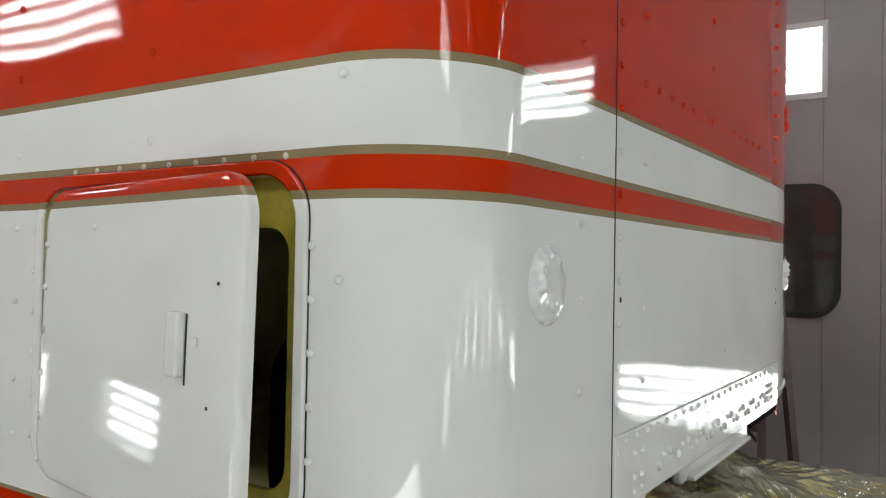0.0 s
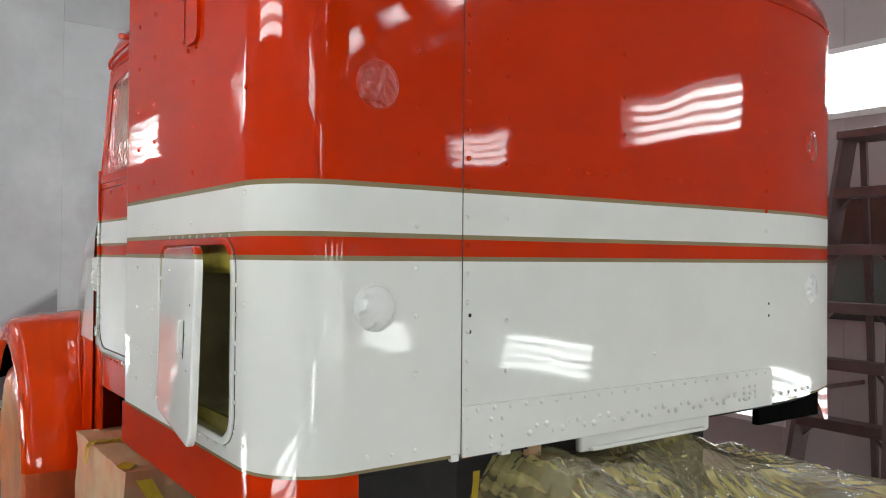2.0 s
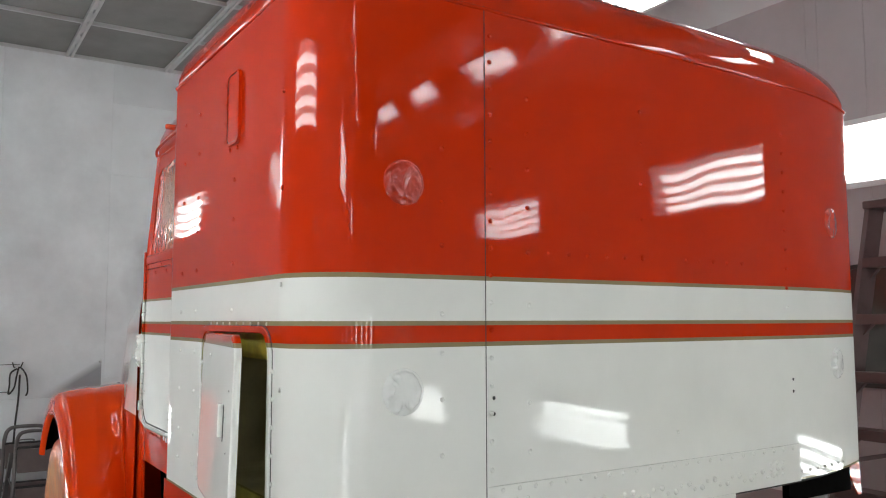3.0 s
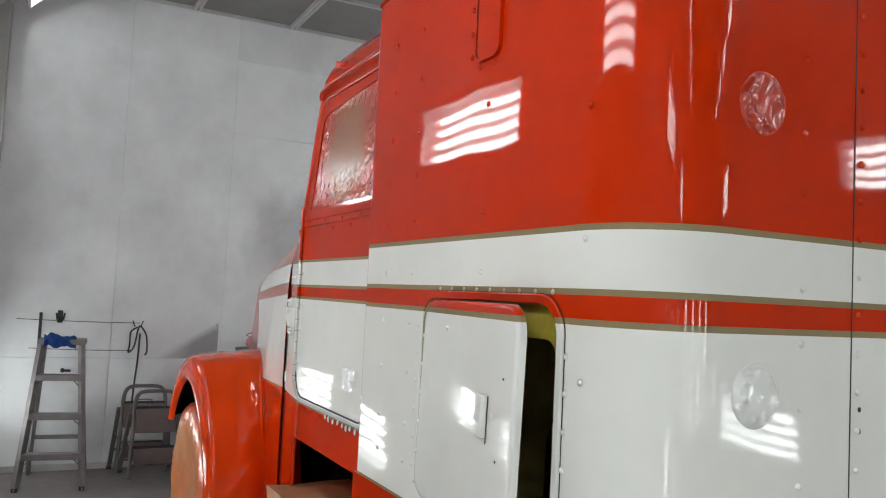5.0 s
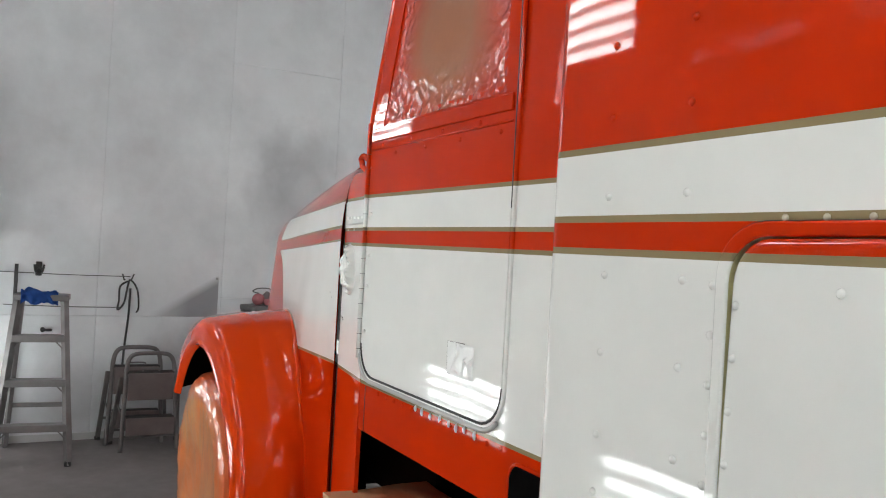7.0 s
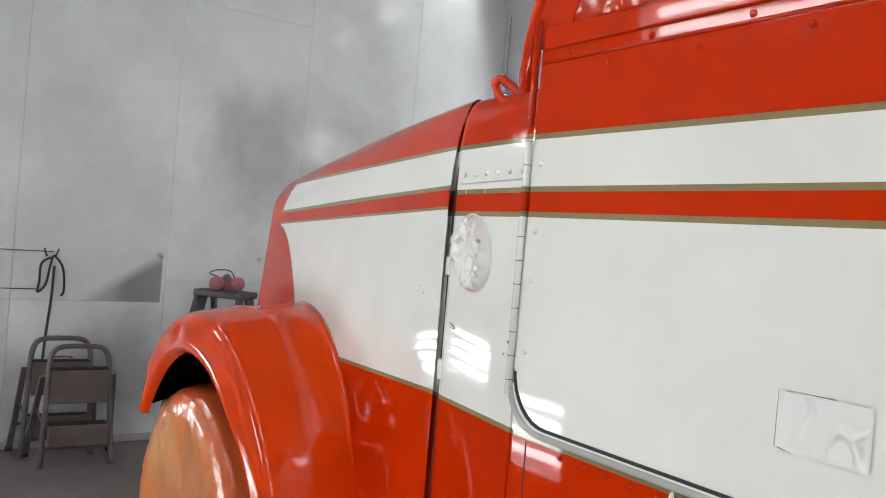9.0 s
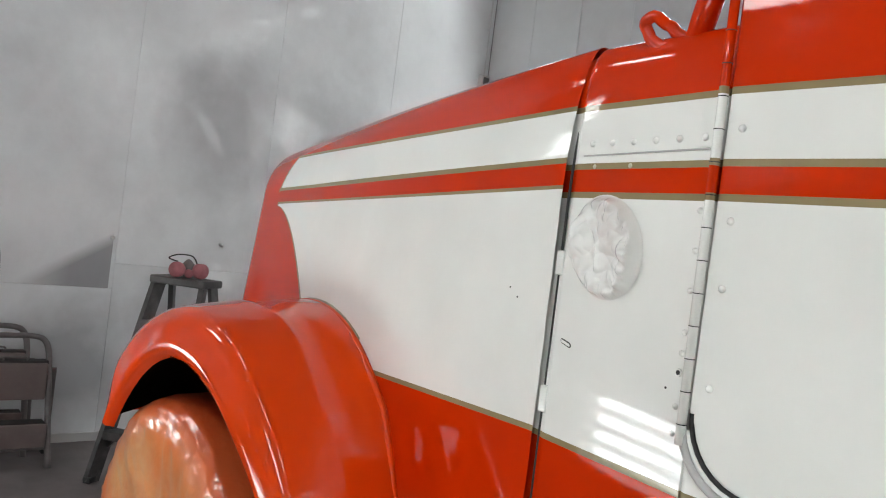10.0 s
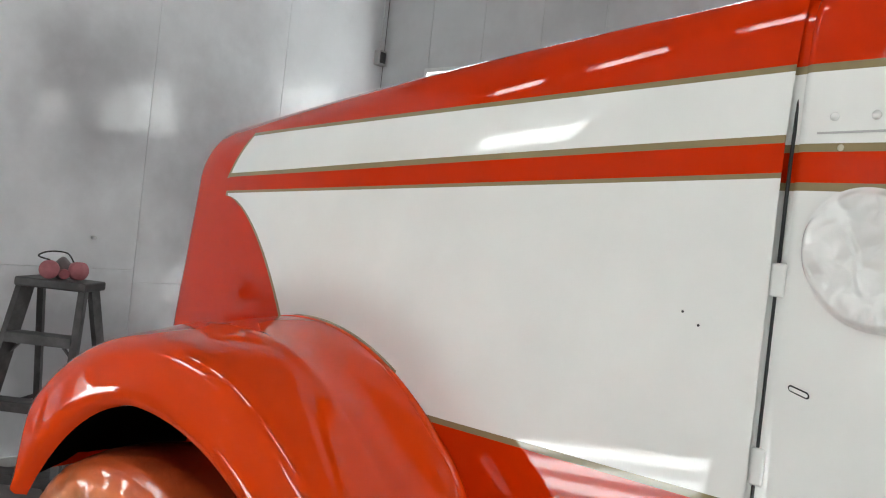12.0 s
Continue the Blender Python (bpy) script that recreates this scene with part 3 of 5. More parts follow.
# sloped lamp strips between the long walls and the ceiling
for s, y, hip in ((1, NEAR_Y, 0.36), (-1, FAR_Y, 0.58)):
    bm = bmesh.new()
    vs = [bm.verts.new((x, y + s * a, CEIL_Z + 0.03 - b)) for x in (END_X, BACK_X) for a, b in ((0.0, hip), (hip, 0.0), (0.0, 0.0))]
    for f in ((0, 1, 4, 3), (1, 2, 5, 4), (2, 0, 3, 5), (0, 2, 1), (3, 4, 5)):
        bm.faces.new([vs[i] for i in f])
    tagged(part("trim", bm, wall_paint), "sloped grey steel strip under the ceiling", "trim", kind="structure")
    for x in [-6.33 + 0.07 * s + 0.96 * k for k in range(14)]:
        copy_thing(first, pose(x, y + s * (hip / 2 + 0.105), CEIL_Z + 0.03 - hip / 2 - 0.105, 45, 0, 0 if s < 0 else 180) @ Matrix.Diagonal((0.60, 1.0, 0.55, 1.0)))

for y in (0.05, 1.15, 2.2, 3.25):
    copy_thing(first, pose(BACK_X - 0.15, y, 0.98) @ pose(0, 0, 0, 0, 90, -90) @ Matrix.Diagonal((1.5, 1.0, 1.0, 1.0)))

# dark window with a rubber gasket in the far wall
win = thing("window_1", pose(0, FAR_Y, 0), "dark dusty window with rounded corners and black gasket", "window", kind="structure")
o = round_rect(*WINDOW, 0.13)
i_ = round_rect(WINDOW[0] + 0.022, WINDOW[1] - 0.022, WINDOW[2] + 0.022, WINDOW[3] - 0.022, 0.11)
part("gasket", ring_plate(o, i_, lambda u, v: (u, -0.016, v), lambda u, v: (u, 0.0, v)), rubber, win, "black rubber gasket")
part("pane", slab(i_, lambda u, v: (u, -0.006, v), lambda u, v: (u, 0.0, v)), glass_dark, win)

# ---- the truck ----


def smooth_step(a, b, v):
    t = max(0.0, min(1.0, (v - a) / (b - a)))
    return t * t * (3 - 2 * t)


MID_Y = 1.605
BASE = Vector((-2.4, MID_Y, 0))
truck = thing("truck", Matrix.Translation(BASE), "freshly painted red and white truck cab with sleeper and taupe stripes", "truck")
HOME = Matrix.Translation(-BASE)

# sleeper box: outline seen from above, side and rear flat, rear corners round
SX0, SX1, SY0, SY1 = -1.435, -0.434, 0.617, 2.60
RC, RF, S_LOW, S_WALL, S_TOP = 0.145, 0.03, 1.122, 2.235, 2.46
OPEN = (-1.087, -0.620, 1.170, 1.540)
SEG = 14


def rear_x(y):
    """The rear wall: flat behind the near half, falling away towards the far corner."""
    return SX1 - 0.262 * max(0.0, y - 1.826) ** 3.3


def sleeper_outline(inset=0.0):
    """From the front end of the near side round the rear to the far side and the front."""
    rr, rf = RC + 0.25 * inset, RF + 0.1 * inset
    o = round_rect(SX0 + inset, SX1 - inset, SY0 + inset, SY1 - inset, 0, SEG, (rr, 0.085 + 0.25 * inset, rf, rf))
    a, b = o[SEG], o[SEG + 1]
    o[SEG + 1 : SEG + 1] = [(a[0], a[1] + (b[1] - a[1]) * k / 16) for k in range(1, 16)]
    return [(x + (rear_x(y) - SX1 if x > -0.8 else 0.0), y) for x, y in o]


def sleeper_body():
    bm = bmesh.new()
    base = sleeper_outline()
    n = len(base)
    levels = [(0.0, S_LOW), (0.0, S_WALL)]
    for k in range(1, 9):
        a = k / 8 * math.pi / 2
        levels.append((0.20 * (1 - math.cos(a)), S_WALL + (S_TOP - 0.04 - S_WALL) * math.sin(a)))
    levels.append((0.45, S_TOP - 0.01))
    rings = [[bm.verts.new((x, y, z)) for x, y in sleeper_outline(i)] for i, z in levels]
    near = n - 1  # the edge that closes the outline is the near side's flat
    for j in range(len(rings) - 1):
        for i in range(n):
            if j == 0 and i == near:
                continue
            a, b = rings[j], rings[j + 1]
            bm.faces.new((a[i], a[(i + 1) % n], b[(i + 1) % n], b[i]))
    bm.faces.new(rings[-1])
    # near side with the opening of the baggage hatch
    c0, c1, d0, d1 = rings[0][near], rings[0][0], rings[1][near], rings[1][0]
    hole = [bm.verts.new((u, SY0, v)) for u, v in round_rect(*OPEN, 0.05)]
    edges = [bm.edges.new((hole[i], hole[(i + 1) % len(hole)])) for i in range(len(hole))]
    border = (c0, c1, d1, d0)
    for p, q in zip(border, border[1:] + border[:1]):
        edges.append(bm.edges.get((p, q)) or bm.edges.new((p, q)))
    bmesh.ops.triangle_fill(bm, use_beauty=True, use_dissolve=False, edges=edges)
    return bm


sleeper = weighted(part("sleeper", sleeper_body(), paint_sleeper, truck, "red over white sleeper box with rounded rear corners", at=HOME), 30)
# roof seam bead
part("roof_seam", tube([(x, y, S_WALL + 0.008) for x, y in sleeper_outline(-0.0015)], 0.004, 6, closed=True), paint_red, sleeper, smooth=True)

# olive compartment behind the hatch
u0, u1, v0, v1 = OPEN
bm = bmesh.new()
o = round_rect(*OPEN, 0.05)
a = [bm.verts.new((u, SY0 - 0.002, v)) for u, v in o]
b = [bm.verts.new((u, SY0 + 0.48, v)) for u, v in o]
for k in range(len(o)):
    bm.faces.new((a[k], a[(k + 1) % len(o)], b[(k + 1) % len(o)], b[k]))
bm.faces.new(b)
part("compartment", bm, olive_dark, sleeper, "dark olive compartment inside")
inner = round_rect(u0 + 0.03, u1 - 0.028, v0 + 0.030, v1 - 0.055, 0.03)
part("hatch_flange", ring_plate(o, inner, lambda u, v: (u, SY0 + 0.016, v), lambda u, v: (u, SY0 + 0.024, v)), olive, sleeper, "olive flange")
outer = round_rect(u0 - 0.016, u1 + 0.016, v0 - 0.016, v1 + 0.016, 0.062)
frame_ob = part("hatch_frame", ring_plate(outer, o, lambda u, v: (u, SY0 - 0.006, v), lambda u, v: (u, SY0 + 0.001, v)), paint_sleeper, sleeper)
bevelled(frame_ob, 0.0025)
# strips of dark and yellow masking inside
for k, (z0, z1, w) in enumerate(((1.175, 1.365, 0.030), (1.175, 1.50, 0.012))):
    bm = bmesh.new()
    rows = []
    for z in np.linspace(z0, z1, 14):
        x = -0.648 - 0.3 * w * noise.noise(Vector((k, z * 22, 0.3))) - 0.6 * w * smooth_step(z1, z1 - 0.03, z)
        rows.append([bm.verts.new((u, SY0 + 0.028 + 0.012 * k, z)) for u in (x - w * 0.5, -0.638)])
    for p, q in zip(rows, rows[1:]):
        bm.faces.new((p[0], p[1], q[1], q[0]))
    bmesh.ops.solidify(bm, geom=bm.faces[:], thickness=0.001)
    part("masking_strip", bm, old_tape, sleeper, "torn old yellow masking tape")

# hatch door, ajar on its front hinge
ANG = -8.8
door_m = Matrix.Translation((-1.083, SY0 + 0.009, 0)) @ Matrix.Rotation(radians(ANG), 4, "Z") @ Matrix.Translation((0, 0, 1.35)) @ Matrix.Rotation(radians(-1.5), 4, "X") @ Matrix.Translation((0, 0, -1.35))
door_face = door_m @ Matrix.Translation((0, 0.0085, 0))


def hatch_door():
    bm = bmesh.new()
    o = round_rect(0.0, 0.474, OPEN[2] - 0.012, OPEN[3] - 0.002, 0.05)
    rows = []
    for inset, y in ((0.0, 0.0), (0.0, -0.009), (0.0015, -0.0118), (0.005, -0.0136), (0.012, -0.014)):
        cu, cv = 0.2125, (OPEN[2] + OPEN[3]) / 2
        ins = round_rect(inset, 0.474 - inset, OPEN[2] - 0.012 + inset, OPEN[3] - 0.002 - inset, max(0.05 - inset, 0.02))
        rows.append([bm.verts.new(door_m @ Vector((u, y, v))) for u, v in ins])
    n = len(o)
    for a, b in zip(rows, rows[1:]):
        for i in range(n):
            bm.faces.new((a[i], a[(i + 1) % n], b[(i + 1) % n], b[i]))
    bm.faces.new(rows[0][::-1])
    bm.faces.new(rows[-1])
    return bm


hatch = weighted(part("baggage_hatch", hatch_door(), paint_sleeper, truck, "white hatch door standing ajar", at=HOME), 60)
bm = bmesh.new()
tube([(0, 0, 1.175), (0, 0, 1.525)], 0.0045, 8, bm)
bm.transform(door_m)
part("hinge", bm, paint_sleeper, hatch, smooth=True)
part("hatch_gap", ring_plate(round_rect(OPEN[0] - 0.0176, OPEN[1] + 0.0172, OPEN[2] - 0.0172, OPEN[3] + 0.0170, 0.063), round_rect(OPEN[0] - 0.0158, OPEN[1] + 0.0158, OPEN[2] - 0.0158, OPEN[3] + 0.0158, 0.0618), lambda u, v: (u, SY0 - 0.0012, v), lambda u, v: (u, SY0 + 0.0005, v)), rubber, sleeper, "dark gap round the hatch")
bm = soft_box(0.348, 0.373, -0.034, -0.0225, 1.326, 1.394, 0.003)
box(0.343, 0.351, -0.0255, -0.0225, 1.329, 1.391, bm)
bm.transform(door_face)
part("handle", bm, paint_white, hatch, "white folded pull plate")
bm = box(0.3732, 0.3743, -0.0240, -0.0222, 1.318, 1.392)
bm.transform(door_face)
part("handle_gap", bm, rubber, hatch, "dark gap beside the pull plate")
hole_dark = material("dark bolt hole", (0.02, 0.02, 0.02), 0.7, vary=0.1)
for u, v, r in ((0.392, 1.364, 0.0026), (0.430, 1.425, 0.002), (0.418, 1.30, 0.002)):
    bm = tube([(u, -0.0228, v), (u, -0.0236, v)], r, 12) if r < 0.0025 else soft_box(u - 0.004, u + 0.004, -0.0245, -0.0226, v - 0.005, v + 0.005, 0.0008)
    bm.transform(door_face)
    part("bolt_hole" if r < 0.0025 else "striker", bm, hole_dark if r < 0.0025 else paint_white, hatch)

# vent lid high on the side
vo, vi = round_rect(-0.915, -0.825, 1.975, 2.150, 0.022), round_rect(-0.909, -0.831, 1.981, 2.144, 0.018)
lid = part("vent_lid", slab(vi, lambda u, v: (u, SY0 - 0.006, v), lambda u, v: (u, SY0 + 0.001, v)), paint_red, sleeper)
bevelled(lid, 0.002)
part("vent_seal", ring_plate(vo, vi, lambda u, v: (u, SY0 - 0.008, v), lambda u, v: (u, SY0 + 0.001, v)), paint_red, sleeper)
part("vent_gap", ring_plate(vi, round_rect(-0.907, -0.833, 1.983, 2.142, 0.017), lambda u, v: (u, SY0 - 0.0062, v), lambda u, v: (u, SY0 + 0.001, v)), rubber, sleeper)

# red skirt under the side, round the rear corner
pts = [(SX0, SY0)] + [p for p in sleeper_outline() if p[0] > -0.9 and p[1] < SY0 + RC + 0.001] + [(SX1, 0.785)]
pts = sorted(set(pts), key=lambda p: (p[0] if p[1] < SY0 + RC else SX1, p[1]))
bm = bmesh.new()
rows = [[bm.verts.new((x + dx * 0.004 * (1 if x > -0.5 else 0), y + 0.004, z)) for x, y in pts] for z, dx in ((1.012, -1), (1.122, -1))]
for i in range(len(pts) - 1):
    bm.faces.new((rows[0][i], rows[0][i + 1], rows[1][i + 1], rows[1][i]))
bmesh.ops.recalc_face_normals(bm, faces=bm.faces)
bmesh.ops.solidify(bm, geom=bm.faces[:], thickness=0.004)
weighted(part("skirt", bm, paint_red, truck, "glossy red lower skirt", at=HOME), 40)

# rear wall: seam, riveted lower plate, trough below
part("seam", box(SX1 - 0.001, SX1 + 0.0012, 1.0208, 1.0222, 1.118, 2.25), rubber, sleeper, "thin black panel seam")
part("seam_plate", box(SX1, SX1 + 0.0014, 1.0225, 1.048, 1.118, 2.25), paint_sleeper, sleeper)
bm = slab(round_rect(1.0225, 2.098, 1.120, 1.222, 0.003, 2), lambda u, v: (SX1 + 0.005, u, v), lambda u, v: (SX1 - 0.002, u, v))
bmesh.ops.bisect_plane(bm, geom=bm.verts[:] + bm.edges[:] + bm.faces[:], plane_co=(0, 1.826, 0), plane_no=(0, 1, 0))
bmesh.ops.bisect_plane(bm, geom=bm.verts[:] + bm.edges[:] + bm.faces[:], plane_co=(0, 1.96, 0), plane_no=(0, 1, 0))
for v in bm.verts:
    v.co.x += rear_x(v.co.y) - SX1
bevelled(part("rear_plate", bm, paint_plate, sleeper), 0.0015)
bm = beam((SX1 + 0.002, 1.365, 1.118), (SX1 + 0.002, 1.83, 1.118), 0.02, 0.05)
bmesh.ops.transform(bm, verts=bm.verts[:], matrix=Matrix.Translation((-0.02, 0, -0.012)))
bevelled(part("trough", bm, paint_white, sleeper), 0.006)
part("trough_lip", soft_box(SX1 - 0.05, SX1 + 0.006, 1.39, 1.80, 1.085, 1.093, 0.002), paint_white, sleeper)
part("floor_pan", slab(sleeper_outline(0.03), lambda u, v: (u, v, 1.12), lambda u, v: (u, v, 1.105)), under_dark, sleeper)
part("bracket", soft_box(SX1 - 0.045, SX1 - 0.025, 1.225, 1.262, 1.085, 1.112, 0.003), tan_paper, sleeper, "paper masked bracket under the floor")
part("brace", beam((-0.68, 1.125, 1.055), (-0.57, 1.160, 1.035), 0.012, 0.006), paint_white, sleeper, "thin white brace under the floor")
# black plate standing in for the shade below the far corner
part("hollow_shade", box(SX1 - 0.09, SX1 - 0.068, 2.14, 2.45, 1.045, 1.121), dark_mat, sleeper, "black plate for the shade under the sleeper")
part("corner_tab", soft_box(SX1 - 0.01, SX1 + 0.002, 0.997, 1.016, 1.114, 1.13, 0.002), paint_white, sleeper)
part("corner_tab", soft_box(SX1 - 0.012, SX1 + 0.003, 1.125, 1.150, 1.111, 1.125, 0.002), paint_white, sleeper)
bm = bmesh.new()
vs = [bm.verts.new((SX1 - 0.085 + dx, y, z)) for dx in (0, 0.004) for y, z in ((2.445, 1.122), (2.525, 1.122), (2.53, 1.02), (2.512, 1.02))]
for f in ((0, 1, 2, 3), (7, 6, 5, 4), (0, 4, 5, 1), (1, 5, 6, 2), (2, 6, 7, 3), (3, 7, 4, 0)):
    bm.faces.new([vs[i] for i in f])
part("skirt_end", bm, paint_red, sleeper, "red end of the far skirt")

# film over the round lamp openings
for y, z, mat, lab in ((0.822, 1.427, white_film, "crumpled white film over a lamp hole"), (2.348, 1.436, white_film, "crumpled white film over a lamp hole"),
                      (0.822, 1.842, red_film, "crumpled red film over a lamp hole"), (2.345, 1.860, red_film, "crumpled red film over a lamp hole")):
    bm = film_disc(0.046, 0.008 if mat is white_film else 0.002, 0.010 if mat is white_film else 0.006, y * 7 + z, lambda u, v, w, y=y, z=z: (rear_x(y + u) + 0.0008 + w, y + u, z + v))
    part("lamp_film", bm, mat, sleeper, lab, smooth=True)

# rivets of the sleeper
riv_white, riv_red = dome_mesh("rivet white", paint_white, 0.0052, 0.0042), dome_mesh("rivet red", paint_red, 0.0054, 0.0048)
riv_big, riv_gold = dome_mesh("rivet large", paint_white, 0.0074, 0.0054), dome_mesh("rivet taupe", material("worn rivet paint", (0.52, 0.46, 0.34), 0.4, coat=1.0, vary=0.1), 0.0042, 0.0026)


def rivet(x, y, z, face, big=False):
    red = z > 1.653 or 1.5215 < z < 1.555
    x += rear_x(y) - SX1 if face == "rear" else 0.0
    m = Matrix.Translation((x, y, z)) @ (Matrix.Rotation(radians(90), 4, "X") if face == "side" else Matrix.Rotation(radians(90), 4, "Y"))
    shared("rivet", riv_gold if 1.555 < z < 1.5635 else (riv_red if red else (riv_big if big else riv_white)), sleeper, m)


for x, zs in ((-0.563, (1.17, 1.431, 1.638, 1.832, 2.03)), (-0.865, (1.591, 1.698, 1.80, 1.893)), (-1.157, (1.202, 1.278, 1.386, 1.488, 1.591, 1.697, 1.797, 1.888, 2.005, 2.11)),
              (-1.296, (1.202, 1.277, 1.385, 1.487, 1.590, 1.695, 1.79, 1.89, 2.0, 2.11)), (-0.935, (1.994, 2.038, 2.085, 2.13)), (-0.902, (1.968,)), (-0.85, (1.966,))):
    for z in zs:
        if not (OPEN[0] < x < OPEN[1] and z < 1.55):
            rivet(x, SY0, z, "side")
for k in range(9):
    rivet(-1.02 + 0.0475 * k, SY0, 1.5595, "side")
for k in range(6):
    rivet(-0.600, SY0, 1.19 + 0.055 * k, "side")
    rivet(-1.1105, SY0, 1.205 + 0.056 * k, "side")
for k in range(8):
    rivet(-0.95 + 0.05 * k, SY0, 1.150, "side") if k < 7 else None
for k in range(3):
    rivet(SX1, 0.806 + 0.053 * k, 1.150, "rear")
for y, zs in ((0.912, (1.296, 1.407, 1.50, 1.58, 1.72, 1.81, 1.921)), (1.034, [1.14 + 0.058 * k for k in range(19)])):
    for z in zs:
        rivet(SX1 + (0.0025 if y > 1 else 0), y, z, "rear")
for y, zs in ((1.137, (1.285, 1.389, 1.60, 1.714, 1.814, 1.90, 1.98, 2.06)), (1.493, (1.72, 1.812, 1.90, 2.0, 2.08)), (1.603, (1.292,)), (2.068, [1.60 + 0.055 * k for k in range(10)])):
    for z in zs:
        rivet(SX1, y, z, "rear")
for k in range(7):
    rivet(SX1, 1.137 + 0.0594 * k, 1.715, "rear")
for y in (1.65, 1.699, 1.755, 1.81, 1.871):
    rivet(SX1, y, 1.717, "rear")
for k in range(24):
    rivet(SX1 + 0.005, 1.06 + 0.0435 * k, 1.213, "rear")
for k in range(17):
    rivet(SX1 + 0.005, 1.20 + 0.048 * k, 1.150 + (0.014 if k % 2 else 0), "rear", True)
    rivet(SX1 + 0.005, 1.22 + 0.048 * k, 1.163 - (0.014 if k % 2 else 0), "rear")
for y in (1.095, 1.125):
    for z in (1.135, 1.155, 1.19):
        rivet(SX1 + 0.005, y, z, "rear")
for y in (1.96, 1.985, 2.01):
    for z in (1.15, 1.165, 1.18):
        rivet(SX1 + 0.005, y, z, "rear")
for k in range(7):
    rivet(SX1, 2.11 + 0.042 * k, 1.145, "rear")
for u, v, me in [(0.011, 1.18 + 0.057 * k, riv_white) for k in range(6)] + [(0.150, 1.487, riv_white)]:
    shared("rivet", me, hatch, door_face @ Matrix.Translation((u, -0.0222, v)) @ Matrix.Rotation(radians(90), 4, "X"))
hole_me, pin_me = dome_mesh("small hole", hole_dark, 0.0042, 0.0008), dome_mesh("pin hole", hole_dark, 0.0018, 0.0004)
for y, z in ((1.040, 1.404), (1.040, 1.371), (2.083, 1.400), (2.083, 1.367)):
    shared("bolt_hole", hole_me, sleeper, Matrix.Translation((rear_x(y) + (0.0026 if y < 2 else 0.0006), y, z)) @ Matrix.Rotation(radians(90), 4, "Y"))

# cab: side profile carried across the width
CY = 0.797
CAB_W = (CY, 2 * MID_Y - CY)


def cab_body():
    """The cab shell: sections by height, with the front pillar leaning back and a rounded roof."""
    bm = bmesh.new()

    def ring(z, xf, inset, xr=-1.40, r=0.014):
        return [bm.verts.new((x, y, z)) for x, y in round_rect(xf, xr, CAB_W[0] + inset, CAB_W[1] - inset, r, 6)]

    rings = [ring(1.005, -2.535, 0.0), ring(1.80, -2.535, 0.0), ring(1.815, -2.566, 0.004), ring(2.24, -2.438, 0.006), ring(2.27, -2.436, 0.006)]
    for k in range(1, 8):
        a = k / 7 * math.pi / 2
        rings.append(ring(2.27 + 0.17 * math.sin(a), -2.436 + 0.25 * (1 - math.cos(a)), 0.006 + 0.17 * (1 - math.cos(a)), r=0.014 + 0.12 * (1 - math.cos(a))))
    n = len(rings[0])
    for a, b in zip(rings, rings[1:]):
        for i in range(n):
            bm.faces.new((a[i], a[(i + 1) % n], b[(i + 1) % n], b[i]))
    bm.faces.new(rings[0][::-1])
    bm.faces.new(rings[-1])
    return bm


cab = weighted(part("cab", cab_body(), paint_cab, truck, "red and white cab with a rounded roof", at=HOME), 30)

# door: lower skin with rounded lower corners, upper frame leaning with the pillar
DX0, DX1, DZ0, DZB, DZT = -2.528, -1.795, 1.152, 1.797, 2.225
DY = CY - 0.004


def door_outline(d=0.0):
    r = 0.085
    pts = [(DX0 + r, DZ0, DX0 + r, DZ0 + r, -90, 180)]
    out = []
    for k in range(9):
        a = radians(180 + 90 * k / 8)
        out.append((DX0 + d + r + r * math.cos(a), DZ0 + d + r + r * math.sin(a)))
    for k in range(9):
        a = radians(270 + 90 * k / 8)
        out.append((DX1 - d - r + r * math.cos(a), DZ0 + d + r + r * math.sin(a)))
    for k in range(7):
        a = radians(90 * k / 6)
        out.append((DX1 - d - 0.055 + 0.055 * math.cos(a), DZT - d - 0.055 + 0.055 * math.sin(a)))
    for k in range(7):
        a = radians(90 + 75 * k / 6)
        out.append((-2.375 + d + 0.05 + 0.05 * math.cos(a), DZT - d - 0.05 + 0.05 * math.sin(a)))
    out.append((DX0 + d * 0.8 + 0.004, DZB))
    return out


WIN = [(-2.455, 1.835), (-1.845, 1.835), (-1.845, 2.17), (-1.87, 2.19), (-2.33, 2.165), (-2.36, 2.145)]
skin = [(u - 0.0068 if v > 1.236 and u < DX0 + 0.0085 else (u - 0.006 if abs(v - DZB) < 0.001 else u), v) for u, v in door_outline(0.008)]
bm, loops = sheet_with_holes(skin, [WIN], lambda u, v: (u, DY, v))
ret = bmesh.ops.extrude_edge_only(bm, edges=[e for e in bm.edges if len(e.link_faces) == 1])
bmesh.ops.translate(bm, verts=[g for g in ret["geom"] if isinstance(g, bmesh.types.BMVert)], vec=(0, 0.02, 0))
cab_door = weighted(part("cab_door", bm, paint_cab, truck, "closed cab door, red over white", at=HOME), 30)
part("door_gasket", tube([(u, CY - 0.001, v) for u, v in door_outline(0.0)[1:-1]], 0.0055, 6), paint_cab, cab_door, "painted door seal", smooth=True)
low = [p for p in door_outline(0.0045) if p[1] < 1.62]
part("door_gap", tube([(u, CY - 0.0035, v) for u, v in sorted(low, key=lambda p: (p[0] > -2.2, -p[1] if p[0] < -2.2 else p[1]))], 0.0033, 6), rubber, cab_door, "dark gap round the door", smooth=True)
